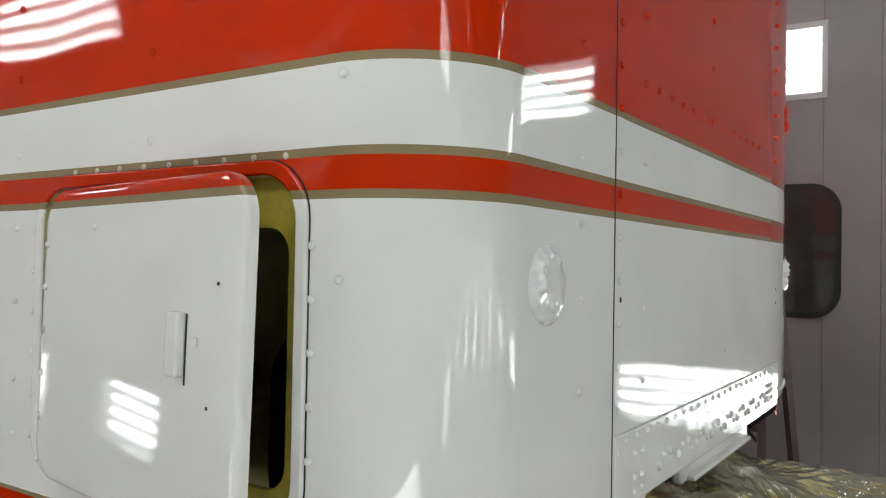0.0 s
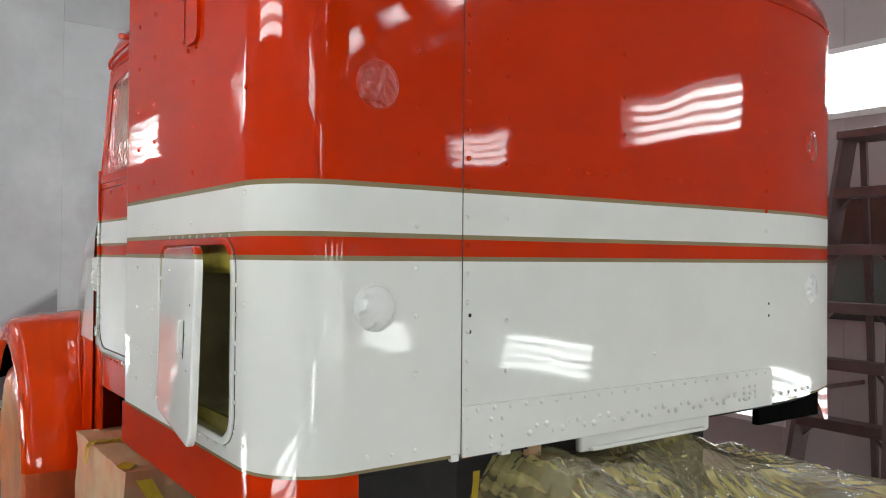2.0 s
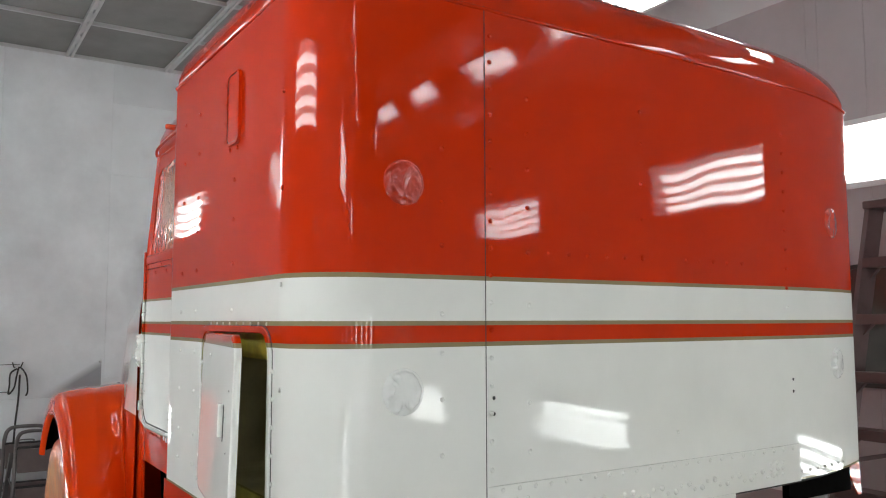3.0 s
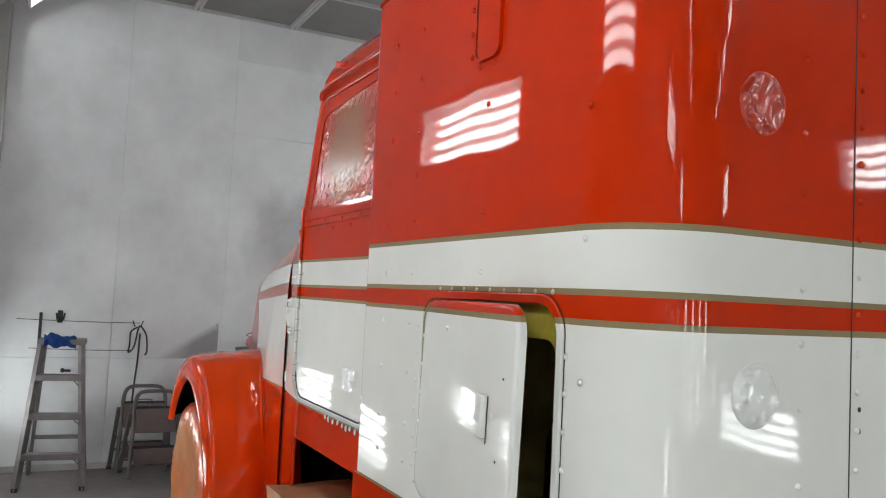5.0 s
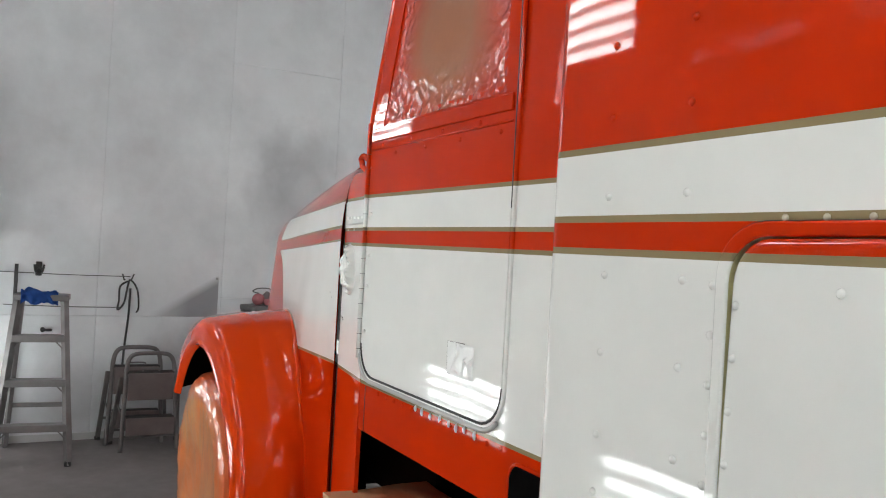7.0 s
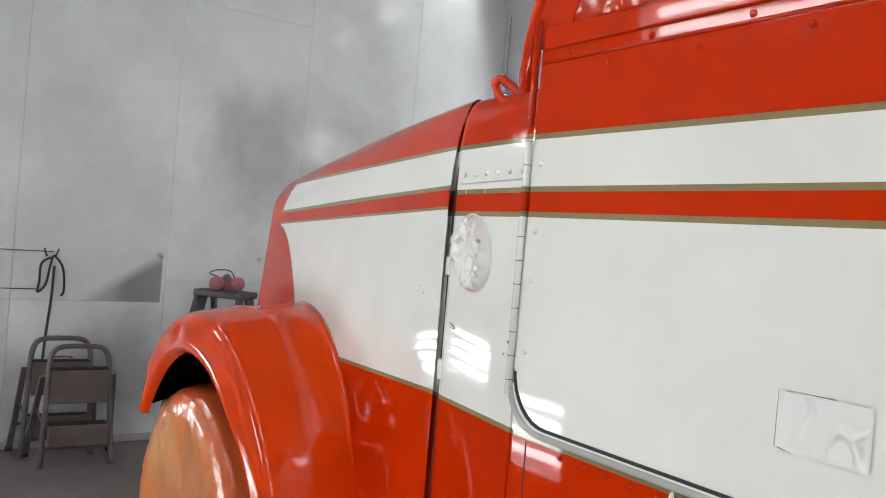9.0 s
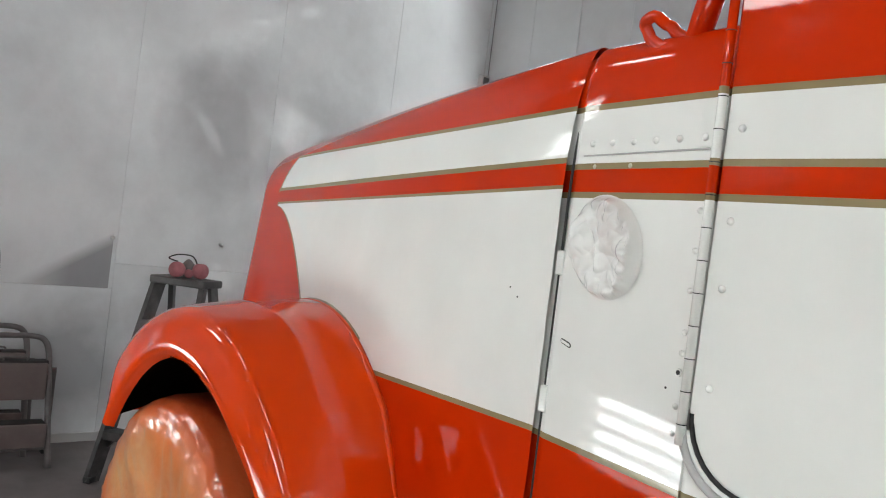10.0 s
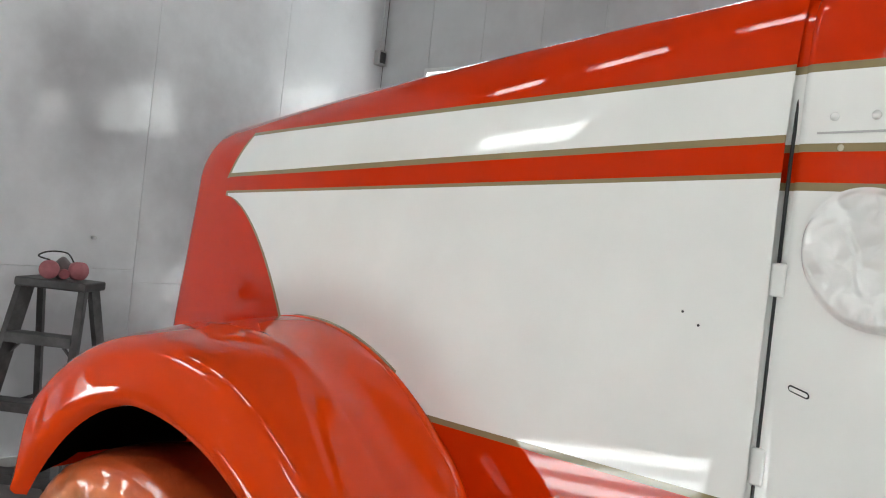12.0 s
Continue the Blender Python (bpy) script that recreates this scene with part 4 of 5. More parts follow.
rear_edge = [(DX1 - 0.0035, v) for v in (1.60, 1.75, 1.95, 2.12)] + [(DX1 - 0.012, 2.185)]
part("door_gap", tube([(u, CY - 0.0035, v) for u, v in rear_edge], 0.0036, 6), rubber, cab_door, "dark gap round the door", smooth=True)
# stepped window surround and the sprayed film
inner = [(u + (0.018 if u < -2.1 else -0.018), v + (0.018 if v < 2 else -0.016)) for u, v in WIN]
part("window_frame", ring_plate(WIN, inner, lambda u, v: (u, DY + 0.004, v), lambda u, v: (u, DY + 0.02, v)), paint_red, cab_door)
bm = bmesh.new()
NU, NV = 96, 64
grid = []
for j in range(NV + 1):
    row = []
    for i in range(NU + 1):
        s, t = i / NU, j / NV
        lean = 0.125 * t
        u, v = -2.452 + lean + (0.607 - lean) * s, 1.838 + 0.345 * t
        rim = min(1, 5 * min(s, 1 - s, t, 1 - t) + 0.15)
        q = Vector((u * 34, v * 30, 2.2))
        q += 0.6 * Vector((noise.noise(q * 0.8), 0, noise.noise(q * 0.8 + Vector((5, 0, 0)))))
        rumple = max(0.0, 1 - 4.4 * min(s * 1.3, 1 - s, (1 - t) * 1.4, t * 0.66)) ** 1.3
        w = (max(0.0, 1 - 3.2 * abs(noise.noise(q))) + 0.5 * max(0.0, 1 - 3.5 * abs(noise.noise(q * 2.2))) - 0.3) * (0.0002 + 0.0042 * rumple)
        row.append(bm.verts.new((u, DY + 0.004 - w, v)))
    grid.append(row)
for j in range(NV):
    for i in range(NU):
        bm.faces.new((grid[j][i], grid[j][i + 1], grid[j + 1][i + 1], grid[j + 1][i]))
part("window_film", bm, window_film, cab_door, "wrinkled plastic film sprayed red over the window", smooth=True)
part("belt_strip", soft_box(-2.515, -1.81, DY - 0.006, DY + 0.002, 1.796, 1.832, 0.003), paint_red, cab_door)
part("belt_line", tube([(-2.52, DY - 0.0005, 1.775), (-1.81, DY - 0.0005, 1.775)], 0.003, 6), paint_red, cab_door, smooth=True)
# door handle recess under film
bm = bmesh.new()
NU, NV = 44, 26
grid = []
for j in range(NV + 1):
    row = []
    for i in range(NU + 1):
        s, t = i / NU, j / NV
        q = Vector((s * 4.2, t * 2.6, 4.4))
        rim = 0.0013 * max(0.0, 1 - 14 * min(s, 1 - s, t, 1 - t))
        fold = 0.0075 * max(0.0, 1 - 4.5 * abs(noise.noise(q))) * (0.25 + 0.75 * smooth_step(0.30, 0.85, 0.6 * s + 0.5 * t))
        row.append(bm.verts.new((-2.026 + 0.116 * s, DY - 0.0012 - rim - fold * min(1.0, 8 * min(s, 1 - s, t, 1 - t)), 1.236 + 0.074 * t)))
    grid.append(row)
for j in range(NV):
    for i in range(NU):
        bm.faces.new((grid[j][i], grid[j][i + 1], grid[j + 1][i + 1], grid[j + 1][i]))
part("handle_edge", tube([(-1.955, DY - 0.0012, 1.310), (-2.0265, DY - 0.0012, 1.309), (-2.0265, DY - 0.0012, 1.240), (-2.005, DY - 0.0012, 1.2365)], 0.0013, 6), grey_rubber, cab_door, "dark edge of the film")
part("handle_film", bm, white_film, cab_door, "film patch over the door handle", smooth=True)
pillar = [(-2.70, 0.93, 1.735), (-2.645, 0.875, 1.742), (-2.612, 0.840, 1.762), (-2.590, 0.825, 1.80), (-2.577, 0.820, 1.84), (-2.535, 0.820, 1.97), (-2.445, 0.822, 2.235)]
part("pillar", tube(catmull(pillar, 40), 0.018, 12), paint_red, cab, smooth=True)
# hinge strip with knuckles at the door's front edge
bm = tube([(DX0 - 0.006, CY - 0.008, 1.20), (DX0 - 0.006, CY - 0.008, 1.85)], 0.0065, 10)
part("hinge_strip", bm, paint_cab, cab, smooth=True)
for k in range(14):
    z = 1.225 + 0.0415 * k
    part("hinge_gap", tube([(DX0 - 0.006, CY - 0.008, z), (DX0 - 0.006, CY - 0.008, z + 0.0012)], 0.0069, 10), rubber, cab)
part("hinge_tail", tube([(u, CY - 0.005, v) for u, v in [(DX0 - 0.006, 1.245)] + door_outline(-0.0065)[:14]], 0.006, 8), trim_grey, cab, "grey end of the door seal", smooth=True)
# drip rail over the door and clearance lamp stub
rail = [(-2.425, CY + 0.002, 2.235), (-2.385, CY - 0.006, 2.262), (-2.1, CY - 0.010, 2.272), (-1.8, CY - 0.010, 2.275), (-1.45, CY - 0.008, 2.275)]
part("drip_rail", tube(catmull(rail, 20), 0.006, 8), paint_red, cab, smooth=True)
part("lamp_stub", tube([(-2.20, CY + 0.03, 2.315), (-2.232, CY - 0.012, 2.322)], 0.011, 10), paint_red, cab, smooth=True)
part("cowl_seam", box(-2.4865, -2.4845, CY - 0.0012, CY + 0.002, 1.005, 1.128), rubber, cab, "thin dark seam")
for z in (1.277, 1.401, 1.485, 1.60):
    shared("rivet", riv_white, cab_door, Matrix.Translation((DX0 + 0.024, DY, z)) @ Matrix.Rotation(radians(90), 4, "X"))
# the notch is a black plate on the sill, its shade painted
notch = [(-1.43, 1.004), (-1.43, 1.109)] + [(-1.728 - 0.036 * math.sin(radians(a)), 1.073 + 0.036 * math.cos(radians(a))) for a in range(0, 91, 15)] + [(-1.765, 1.004)]
part("sill_notch", slab(notch, lambda u, v: (u, CY - 0.002, v), lambda u, v: (u, CY + 0.002, v)), dark_mat, cab, "black plate for the shaded notch in the sill")
part("notch_lip", tube([(u, CY - 0.002, v) for u, v in notch[1:]], 0.004, 6), paint_red, cab, smooth=True)
# rivets along the sill, with white domes that paint their lamp glints
sill_riv = dome_mesh("sill rivet", paint_red, 0.0055, 0.0045)
glint = dome_mesh("glint", paint_white, 0.005, 0.005)
for k in range(8):
    shared("rivet_glint", glint, cab, Matrix.Translation((-2.175 + 0.040 * k + 0.006 * math.sin(5 * k), CY - 0.001, 1.129 - 0.002 * (k % 3))) @ Matrix.Rotation(radians(90), 4, "X") @ Matrix.Diagonal((0.75, 1.7 + 0.5 * (k % 2), 1.1, 1.0)), "white dome painted as a lamp glint on the sill")
for k in range(13):
    shared("rivet", sill_riv, cab, Matrix.Translation((-2.40 + 0.05 * k, CY, 1.122)) @ Matrix.Rotation(radians(90), 4, "X"))
for k in range(8):
    shared("rivet", sill_riv, cab, Matrix.Translation((-2.45 + 0.085 * k, DY, 1.757 if k % 2 else 1.785)) @ Matrix.Rotation(radians(90), 4, "X"))

# cowl between hood and door
def side_y(x, z):
    """The near side of hood and cowl: narrower to the front, a little fuller below."""
    lower = max(0.0, min(1.5 - z, 0.5)) * max(0.0, min(1.0, (-2.83 - x) / 0.5))
    return 0.832 + 0.168 * (-2.83 - x) - 0.09 * lower


def cowl_body():
    bm = bmesh.new()
    rows = []
    for x, step in [(-2.860, 0.010), (-2.8135, 0.006), (-2.809, 0.0012), (-2.803, 0.0)] + [(v, 0.0) for v in np.linspace(-2.77, -2.532, 7)]:
        k = (x + 2.812) / 0.28
        y0 = 0.838 - 0.040 * k + step
        top = 1.755 - 0.005 * k - step
        low = y0 - 0.55 * step
        col = [(low, 0.42), (low, 1.0), (low, 1.405), (y0, 1.415), (y0, 1.50)]
        for j in range(1, 13):
            a = j / 12 * math.pi / 2
            col.append((y0 + 0.052 * (1 - math.cos(a)) ** 2, 1.50 + (top - 1.50) * math.sin(a)))
        col.append((y0 + 0.35, top + 0.012))
        col.append((MID_Y, top + 0.02))
        rows.append([bm.verts.new((x, y, z)) for y, z in col] + [bm.verts.new((x, 2 * MID_Y - y, z)) for y, z in col[-2::-1]])
    for a, b in zip(rows, rows[1:]):
        for i in range(len(a) - 1):
            bm.faces.new((a[i], a[i + 1], b[i + 1], b[i]))
    bmesh.ops.recalc_face_normals(bm, faces=bm.faces)
    bmesh.ops.solidify(bm, geom=bm.faces[:], thickness=0.012)
    return bm


cowl = weighted(part("cowl", cowl_body(), paint_cab, truck, "white and red cowl panel ahead of the door", at=HOME), 35)
def intake_film(R=0.0775, rings=60, sides=190):
    """Film sucked over the round intake: flat facets with sharp folds, gathered along the rear rim."""
    bm = bmesh.new()
    rows = []
    fold = random.Random(23)
    planes = [[(fold.uniform(-0.50, 0.50), fold.uniform(-0.50, 0.50), fold.uniform(-0.010, 0.004)) for _ in range(10)] for _ in range(4)]
    for i in range(rings + 1):
        rr = max(i / rings, 0.002)
        row = []
        for k in range(sides):
            a = 2 * math.pi * k / sides
            long, short = rr * R * 1.06 * math.cos(a), rr * R * 0.92 * math.sin(a)
            u, v = (long + short) * 0.7071, (short - long) * 0.7071
            ang = math.atan2(v, u)
            q = Vector((u * 17 + 2.0, v * 17, 5.7))
            uu = u + 0.006 * noise.noise(q * 1.5)
            vv = v + 0.006 * noise.noise(q * 1.5 + Vector((7, 0, 0)))
            facet = 0.004 + 0.30 * sum(sign * max(du * uu + dv * vv + lift for du, dv, lift in set_) for sign, set_ in zip((1, -1, 1, -1), planes))
            for m in range(3):
                facet += abs(noise.noise(q * (1.1 + 0.9 * m) + Vector((m * 3.1, 0, m)))) * (0.014, 0.010, 0.006)[m]
            gather = smooth_step(0.5, 0.95, rr) * smooth_step(-0.1, 0.7, math.cos(ang + 0.45))
            ribs = max(0.0, 1 - 2.6 * abs(noise.noise(Vector((math.cos(ang) * 6.0, math.sin(ang) * 6.0, rr * 1.2)))))
            tear = max(0.0, 1 - 14 * abs(u + 0.020 + 0.35 * (v - 0.01) + 0.012 * noise.noise(q * 1.3))/0.1) * smooth_step(0.055, 0.02, abs(v))
            edge = smooth_step(0.0, 0.13, 1 - rr)
            w = 0.0006 + (facet * (0.45 + 0.55 * smooth_step(0.15, 0.7, rr)) + 0.0075 * gather * ribs + 0.004 * tear) * edge
            x = -2.720 + u
            row.append(bm.verts.new((x, 0.838 - 0.143 * (x + 2.812) - 0.0004 - w, 1.438 + v)))
        rows.append(row)
    for a, b in zip(rows, rows[1:]):
        for k in range(sides):
            bm.faces.new((a[k], a[(k + 1) % sides], b[(k + 1) % sides], b[k]))
    bm.faces.new(rows[0])
    return bm


bm = intake_film()
part("intake_film", bm, intake_white, cowl, "crumpled white film over the round intake", smooth=True)
part("cowl_lip", beam((-2.792, 0.8355, 1.574), (-2.55, 0.7995, 1.577), 0.003, 0.0022), trim_grey, cowl)
for k in range(6):
    x = -2.775 + 0.043 * k
    shared("rivet", riv_white, cowl, Matrix.Translation((x, 0.838 - 0.149 * (x + 2.80) - 0.001, 1.592)) @ Matrix.Rotation(radians(90), 4, "X"))
for name, grow, lift, mat in (("slot", 0.0, 0.0012, hole_dark), ("slot_pin", -0.0016, 0.0020, paint_white)):
    slot_o = round_rect(-2.792 - grow, -2.768 + grow, 1.282 - grow, 1.2895 + grow, 0.0035 + grow, 5)
    part(name, slab(slot_o, lambda u, v: (u, 0.8365 - 0.149 * (u + 2.80) - lift, v - 0.25 * (u + 2.78)), lambda u, v: (u, 0.84 - 0.149 * (u + 2.80), v - 0.25 * (u + 2.78))), mat, cowl)
for x in (-2.765, -2.69):
    shared("rivet", riv_gold, cowl, Matrix.Translation((x, 0.838 - 0.149 * (x + 2.80) - 0.0005, 1.5575)) @ Matrix.Rotation(radians(90), 4, "X"))
for x, z, r in ((-2.765, 1.189, 0.003), (-2.755, 1.177, 0.003), (-2.574, 1.263, 0.003)):
    shared("bolt_hole", hole_me if r > 0.005 else pin_me, cowl, Matrix.Translation((x, 0.8375 - 0.149 * (x + 2.80), z)) @ Matrix.Rotation(radians(90), 4, "X"))
riv_small = dome_mesh("rivet small", paint_white, 0.0042, 0.0034)
for z in (1.497, 1.445, 1.393, 1.339, 1.312, 1.243, 1.208):
    shared("rivet", riv_small, cowl, Matrix.Translation((-2.5535, 0.8005, z)) @ Matrix.Rotation(radians(90), 4, "X"))
screw = part("screw", tube([(-2.554, 0.8015, 1.287), (-2.554, 0.7975, 1.287)], 0.0052, 12), paint_white, cowl)
part("screw_hole", tube([(-2.554, 0.7976, 1.287), (-2.554, 0.7970, 1.287)], 0.0032, 10), hole_dark, screw)
# grab hook on the cowl corner
hook = [(-2.640, 0.862, 1.742), (-2.668, 0.852, 1.758), (-2.696, 0.842, 1.780), (-2.708, 0.838, 1.772), (-2.702, 0.840, 1.752), (-2.686, 0.845, 1.736), (-2.665, 0.852, 1.732)]
part("hood_catch", tube([p + 0.004 * Vector((noise.noise(p * 70), noise.noise(p * 70 + Vector((5, 0, 0))), noise.noise(p * 70 + Vector((0, 5, 0))))) for p in catmull(hook, 26)], 0.009, 8), paint_red, cowl, "red painted loop catch", smooth=True)
# black rubber strip in the gap behind the hood
def arch_strip(x, inset, z_low, r):
    y0 = 0.836 + inset
    pts = [(x, y0, z_low), (x, y0, 1.2), (x, y0, 1.50)]
    for j in range(1, 9):
        a = j / 8 * math.pi / 2
        pts.append((x, y0 + 0.050 * (1 - math.cos(a)), 1.50 + 0.242 * math.sin(a)))
    pts.append((x, MID_Y, 1.75))
    return tube(pts, r, 8)


part("hood_gap_seal", arch_strip(-2.8195, 0.0062, 0.45, 0.0022), rubber, cowl, "black rubber seal in the hood gap", smooth=True)
for z0, z1 in ((1.387, 1.426), (1.170, 1.213)):
    part("hood_latch", soft_box(-2.826, -2.808, 0.836, 0.850, z0, z1, 0.003), paint_white, cowl, "small white latch block")

# hood: long tapering shell with a round nose
def hood_section(x, inset=0.0, drop=0.0):
    t = (-2.835 - x) / 1.565
    y0 = lambda z: side_y(x, z) + inset
    shoulder = 1.50 - 0.01 * t
    top = 1.759 - 0.042 * t - 0.062 * t * t - drop
    col = [(y0(z), z) for z in (0.42, 0.7, 0.95, 1.15, 1.3, 1.4, shoulder)]
    ys = y0(shoulder)
    w = 0.058 + 0.081 * t
    for j in range(1, 15):
        a = j / 14 * math.pi / 2
        col.append((ys + w * (1 - math.cos(a)), shoulder + (top - shoulder) * math.sin(a)))
    col.append((ys + w + 0.25, top + 0.012))
    col.append((MID_Y, top + 0.02))
    return col


def hood_body():
    bm = bmesh.new()
    rows = []
    stations = [(x, 0.0, 0.0) for x in np.linspace(-2.8245, -4.365, 30)]
    for k in range(1, 9):
        a = k / 8 * math.pi / 2
        stations.append((-4.365 - 0.093 * math.sin(a), 0.074 * (1 - math.cos(a)), 0.118 * (1 - math.cos(a))))
    for x, inset, drop in stations:
        col = hood_section(x, inset, drop)
        rows.append([bm.verts.new((x, y, z)) for y, z in col] + [bm.verts.new((x, 2 * MID_Y - y, z)) for y, z in col[-2::-1]])
    for a, b in zip(rows, rows[1:]):
        for i in range(len(a) - 1):
            bm.faces.new((a[i], a[i + 1], b[i + 1], b[i]))
    bm.faces.new(rows[-1])
    return bm


hood = weighted(part("hood", hood_body(), paint_hood, truck, "white hood with red stripe and red nose", at=HOME), 50)
for x, z in ((-2.905, 1.341), (-2.928, 1.355)):
    shared("bolt_hole", pin_me, hood, Matrix.Translation((x, side_y(x, z) - 0.001, z)) @ Matrix.Rotation(radians(90), 4, "X"))

# front fender: a profile carried round the wheel arch
FC = Vector((-3.72, 0, 0.52))


def join_radius(ang):
    """Where the fender meets the hood side, as a radius round the arch."""
    return 0.702 - 0.046 * smooth_step(52, 32, ang) - 0.03 * smooth_step(32, 5, ang)


def join_side(ang, r):
    a = radians(ang)
    return side_y(FC.x + r * math.cos(a), FC.z + r * math.sin(a))


def fender_body(y_of=lambda y: y):
    bm = bmesh.new()
    rows = []
    profile = [(0.630, -0.012), (0.610, -0.006), (0.6065, 0.03), (0.609, 0.16), (0.612, 0.30), (0.6150, 0.44)]
    for k in range(1, 13):
        s = radians(78 - 69 * k / 12)
        profile.append((0.6150 + 0.045 * (math.sin(radians(78)) - math.sin(s)), 0.44 + 0.457 * (math.cos(s) - math.cos(radians(78)))))
    y_end, h_end = profile[-1]
    profile += [(y_end + (0.742 - y_end) * f, h_end + (0.958 - h_end) * f ** 0.9) for f in (0.25, 0.5, 0.75, 0.92)]
    profile += [(0.742, 0.960), (0.749, 0.960), (0.756, 0.953), (0.765, 0.949), (0.80, 0.950), (0.835, 0.953), (0.86, 0.958), (0.885, 0.97), (0.91, 0.99), (0.96, 1.0), (1.02, 1.0)]
    N = 110
    for k in range(N + 1):
        ang = 147 - (147 - 3) * k / N
        a = radians(ang)
        lip = 0.545 + 0.025 * smooth_step(140, 95, ang) + 0.055 * smooth_step(60, 20, ang)
        crown = 0.703 - 0.008 * smooth_step(135, 95, ang) - 0.022 * smooth_step(80, 55, ang) + 0.005 * smooth_step(30, 0, ang)
        tall = crown - lip
        tall *= 0.30 + 0.70 * smooth_step(148, 132, ang)
        row = []
        ridge = 0.03 * smooth_step(40, 82, ang)
        r_join = join_radius(ang)
        crease = smooth_step(25, 80, ang)
        for y, h in profile:
            if y > 0.742:
                h = h * crease + (0.958 + 0.042 * smooth_step(0.742, 0.96, y)) * (1 - crease)
            r = lip + (tall * h if h > 0 else h)
            if y > 0.80:
                r += (r_join - r) * smooth_step(0.80, join_side(ang, r_join), y)
            y += ridge * smooth_step(0.66, 0.73, y) * smooth_step(0.86, 0.77, y)
            row.append(bm.verts.new((FC.x + r * math.cos(a), y_of(y), FC.z + r * math.sin(a))))
        rows.append(row)
    for a, b in zip(rows, rows[1:]):
        for i in range(len(a) - 1):
            bm.faces.new((a[i], a[i + 1], b[i + 1], b[i]))
    bmesh.ops.recalc_face_normals(bm, faces=bm.faces)
    bmesh.ops.solidify(bm, geom=bm.faces[:], thickness=-0.006)
    return bm


fender = weighted(part("fender", fender_body(), paint_fender, truck, "glossy orange red front fender with a rolled crown", at=HOME), 60, False)
weighted(part("fender", fender_body(lambda y: 2 * MID_Y - y), paint_fender, truck, "glossy orange red front fender with a rolled crown", at=HOME), 60, False)
# taupe line and red bead where fender and hood meet
line = []
for k in range(61):
    ang = 100 - 97 * k / 60
    r = join_radius(ang)
    line.append(Vector((FC.x + r * math.cos(radians(ang)), join_side(ang, r), FC.z + r * math.sin(radians(ang)))))
part("fender_bead", tube([p + Vector((0, -0.006, 0)) for p in line], 0.0085, 10), paint_fender, fender, smooth=True)
part("fender_line", tube([p + (p - FC).normalized() * 0.010 * Vector((1, 0, 1)) + Vector((0, 0.001, 0)) for p in line[2:21]], 0.0045, 8), paint_gold, fender, "taupe painted line along the fender", smooth=True)
# inner arch, its shade put into a near black colour
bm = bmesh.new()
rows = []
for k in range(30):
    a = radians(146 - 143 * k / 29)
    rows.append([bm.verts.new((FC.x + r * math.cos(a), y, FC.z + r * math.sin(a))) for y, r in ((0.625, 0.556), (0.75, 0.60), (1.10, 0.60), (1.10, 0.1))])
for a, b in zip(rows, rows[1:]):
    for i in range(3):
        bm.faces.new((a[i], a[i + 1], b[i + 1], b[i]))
part("inner_arch", bm, dark_mat, fender, "underside of the fender with its shade painted black", smooth=True)

# wheels wrapped in film
def drape(u, v):
    """Upright folds of film that hang down over the wheel."""
    return max(0.0, 1 - 3.5 * abs(noise.noise(Vector((u * 7, v * 1.0 + 2.0 * abs(u), 4.4)))))


def wheel_body(side=1):
    bm = bmesh.new()
    knots = [(0.0, 0.672), (0.12, 0.667), (0.24, 0.66), (0.34, 0.653), (0.39, 0.652), (0.43, 0.656), (0.46, 0.666), (0.478, 0.685), (0.490, 0.73), (0.492, 0.80), (0.48, 0.90), (0.30, 0.94)]
    prof = [(a[0] + (b[0] - a[0]) * k / 4, a[1] + (b[1] - a[1]) * k / 4) for a, b in zip(knots, knots[1:]) for k in range(4)] + knots[-1:]
    rows = []
    for r, y in prof:
        row = []
        for k in range(144):
            a = 2 * math.pi * k / 144
            q = Vector((math.cos(a) * r * 9, math.sin(a) * r * 9, y * 3))
            w = 0.005 * noise.noise(q * 0.45) + 0.002 * max(0.0, 1 - 4 * abs(noise.noise(Vector((math.cos(a) * r * 16, math.sin(a) * r * 5, 2.2))))) + (0.0012 * math.sin(a * 31 + 6 * noise.noise(q)) + 0.003 * max(0.0, 1 - 5 * abs(noise.noise(q * 1.2 + Vector((4, 4, 0)))))) * smooth_step(0.18, 0.42, r)
            w += 0.0030 * drape(math.cos(a) * r, math.sin(a) * r) * smooth_step(0.47, 0.40, r) + 0.0018 * drape(math.cos(a) * r * 1.3 + 1.3, math.sin(a) * r * 3) * smooth_step(0.30, 0.44, r)
            yy = y - w * (1 if r > 0.05 else 0)
            row.append(bm.verts.new((-3.87 + (0.955 * r + w * 0.3) * math.cos(a), yy if side > 0 else 2 * MID_Y - yy, 0.482 + (0.955 * r + w * 0.2) * math.sin(a))))
        rows.append(row)
    for a, b in zip(rows, rows[1:]):
        for k in range(144):
            bm.faces.new((a[k], a[(k + 1) % 144], b[(k + 1) % 144], b[k]))
    bm.faces.new(rows[-1])
    bmesh.ops.remove_doubles(bm, verts=rows[0], dist=0.001)
    return bm


part("wheel", wheel_body(), orange_film, truck, "front wheel wrapped in oversprayed orange tan film", smooth=True, at=HOME)
part("wheel", wheel_body(-1), orange_film, truck, "front wheel wrapped in oversprayed orange tan film", smooth=True, at=HOME)
part("body_mount", box(SX0 + 0.05, SX1 - 0.12, 1.10, 1.955, 0.86, 1.106), under_dark, truck, "dark cross members under the sleeper", at=HOME)
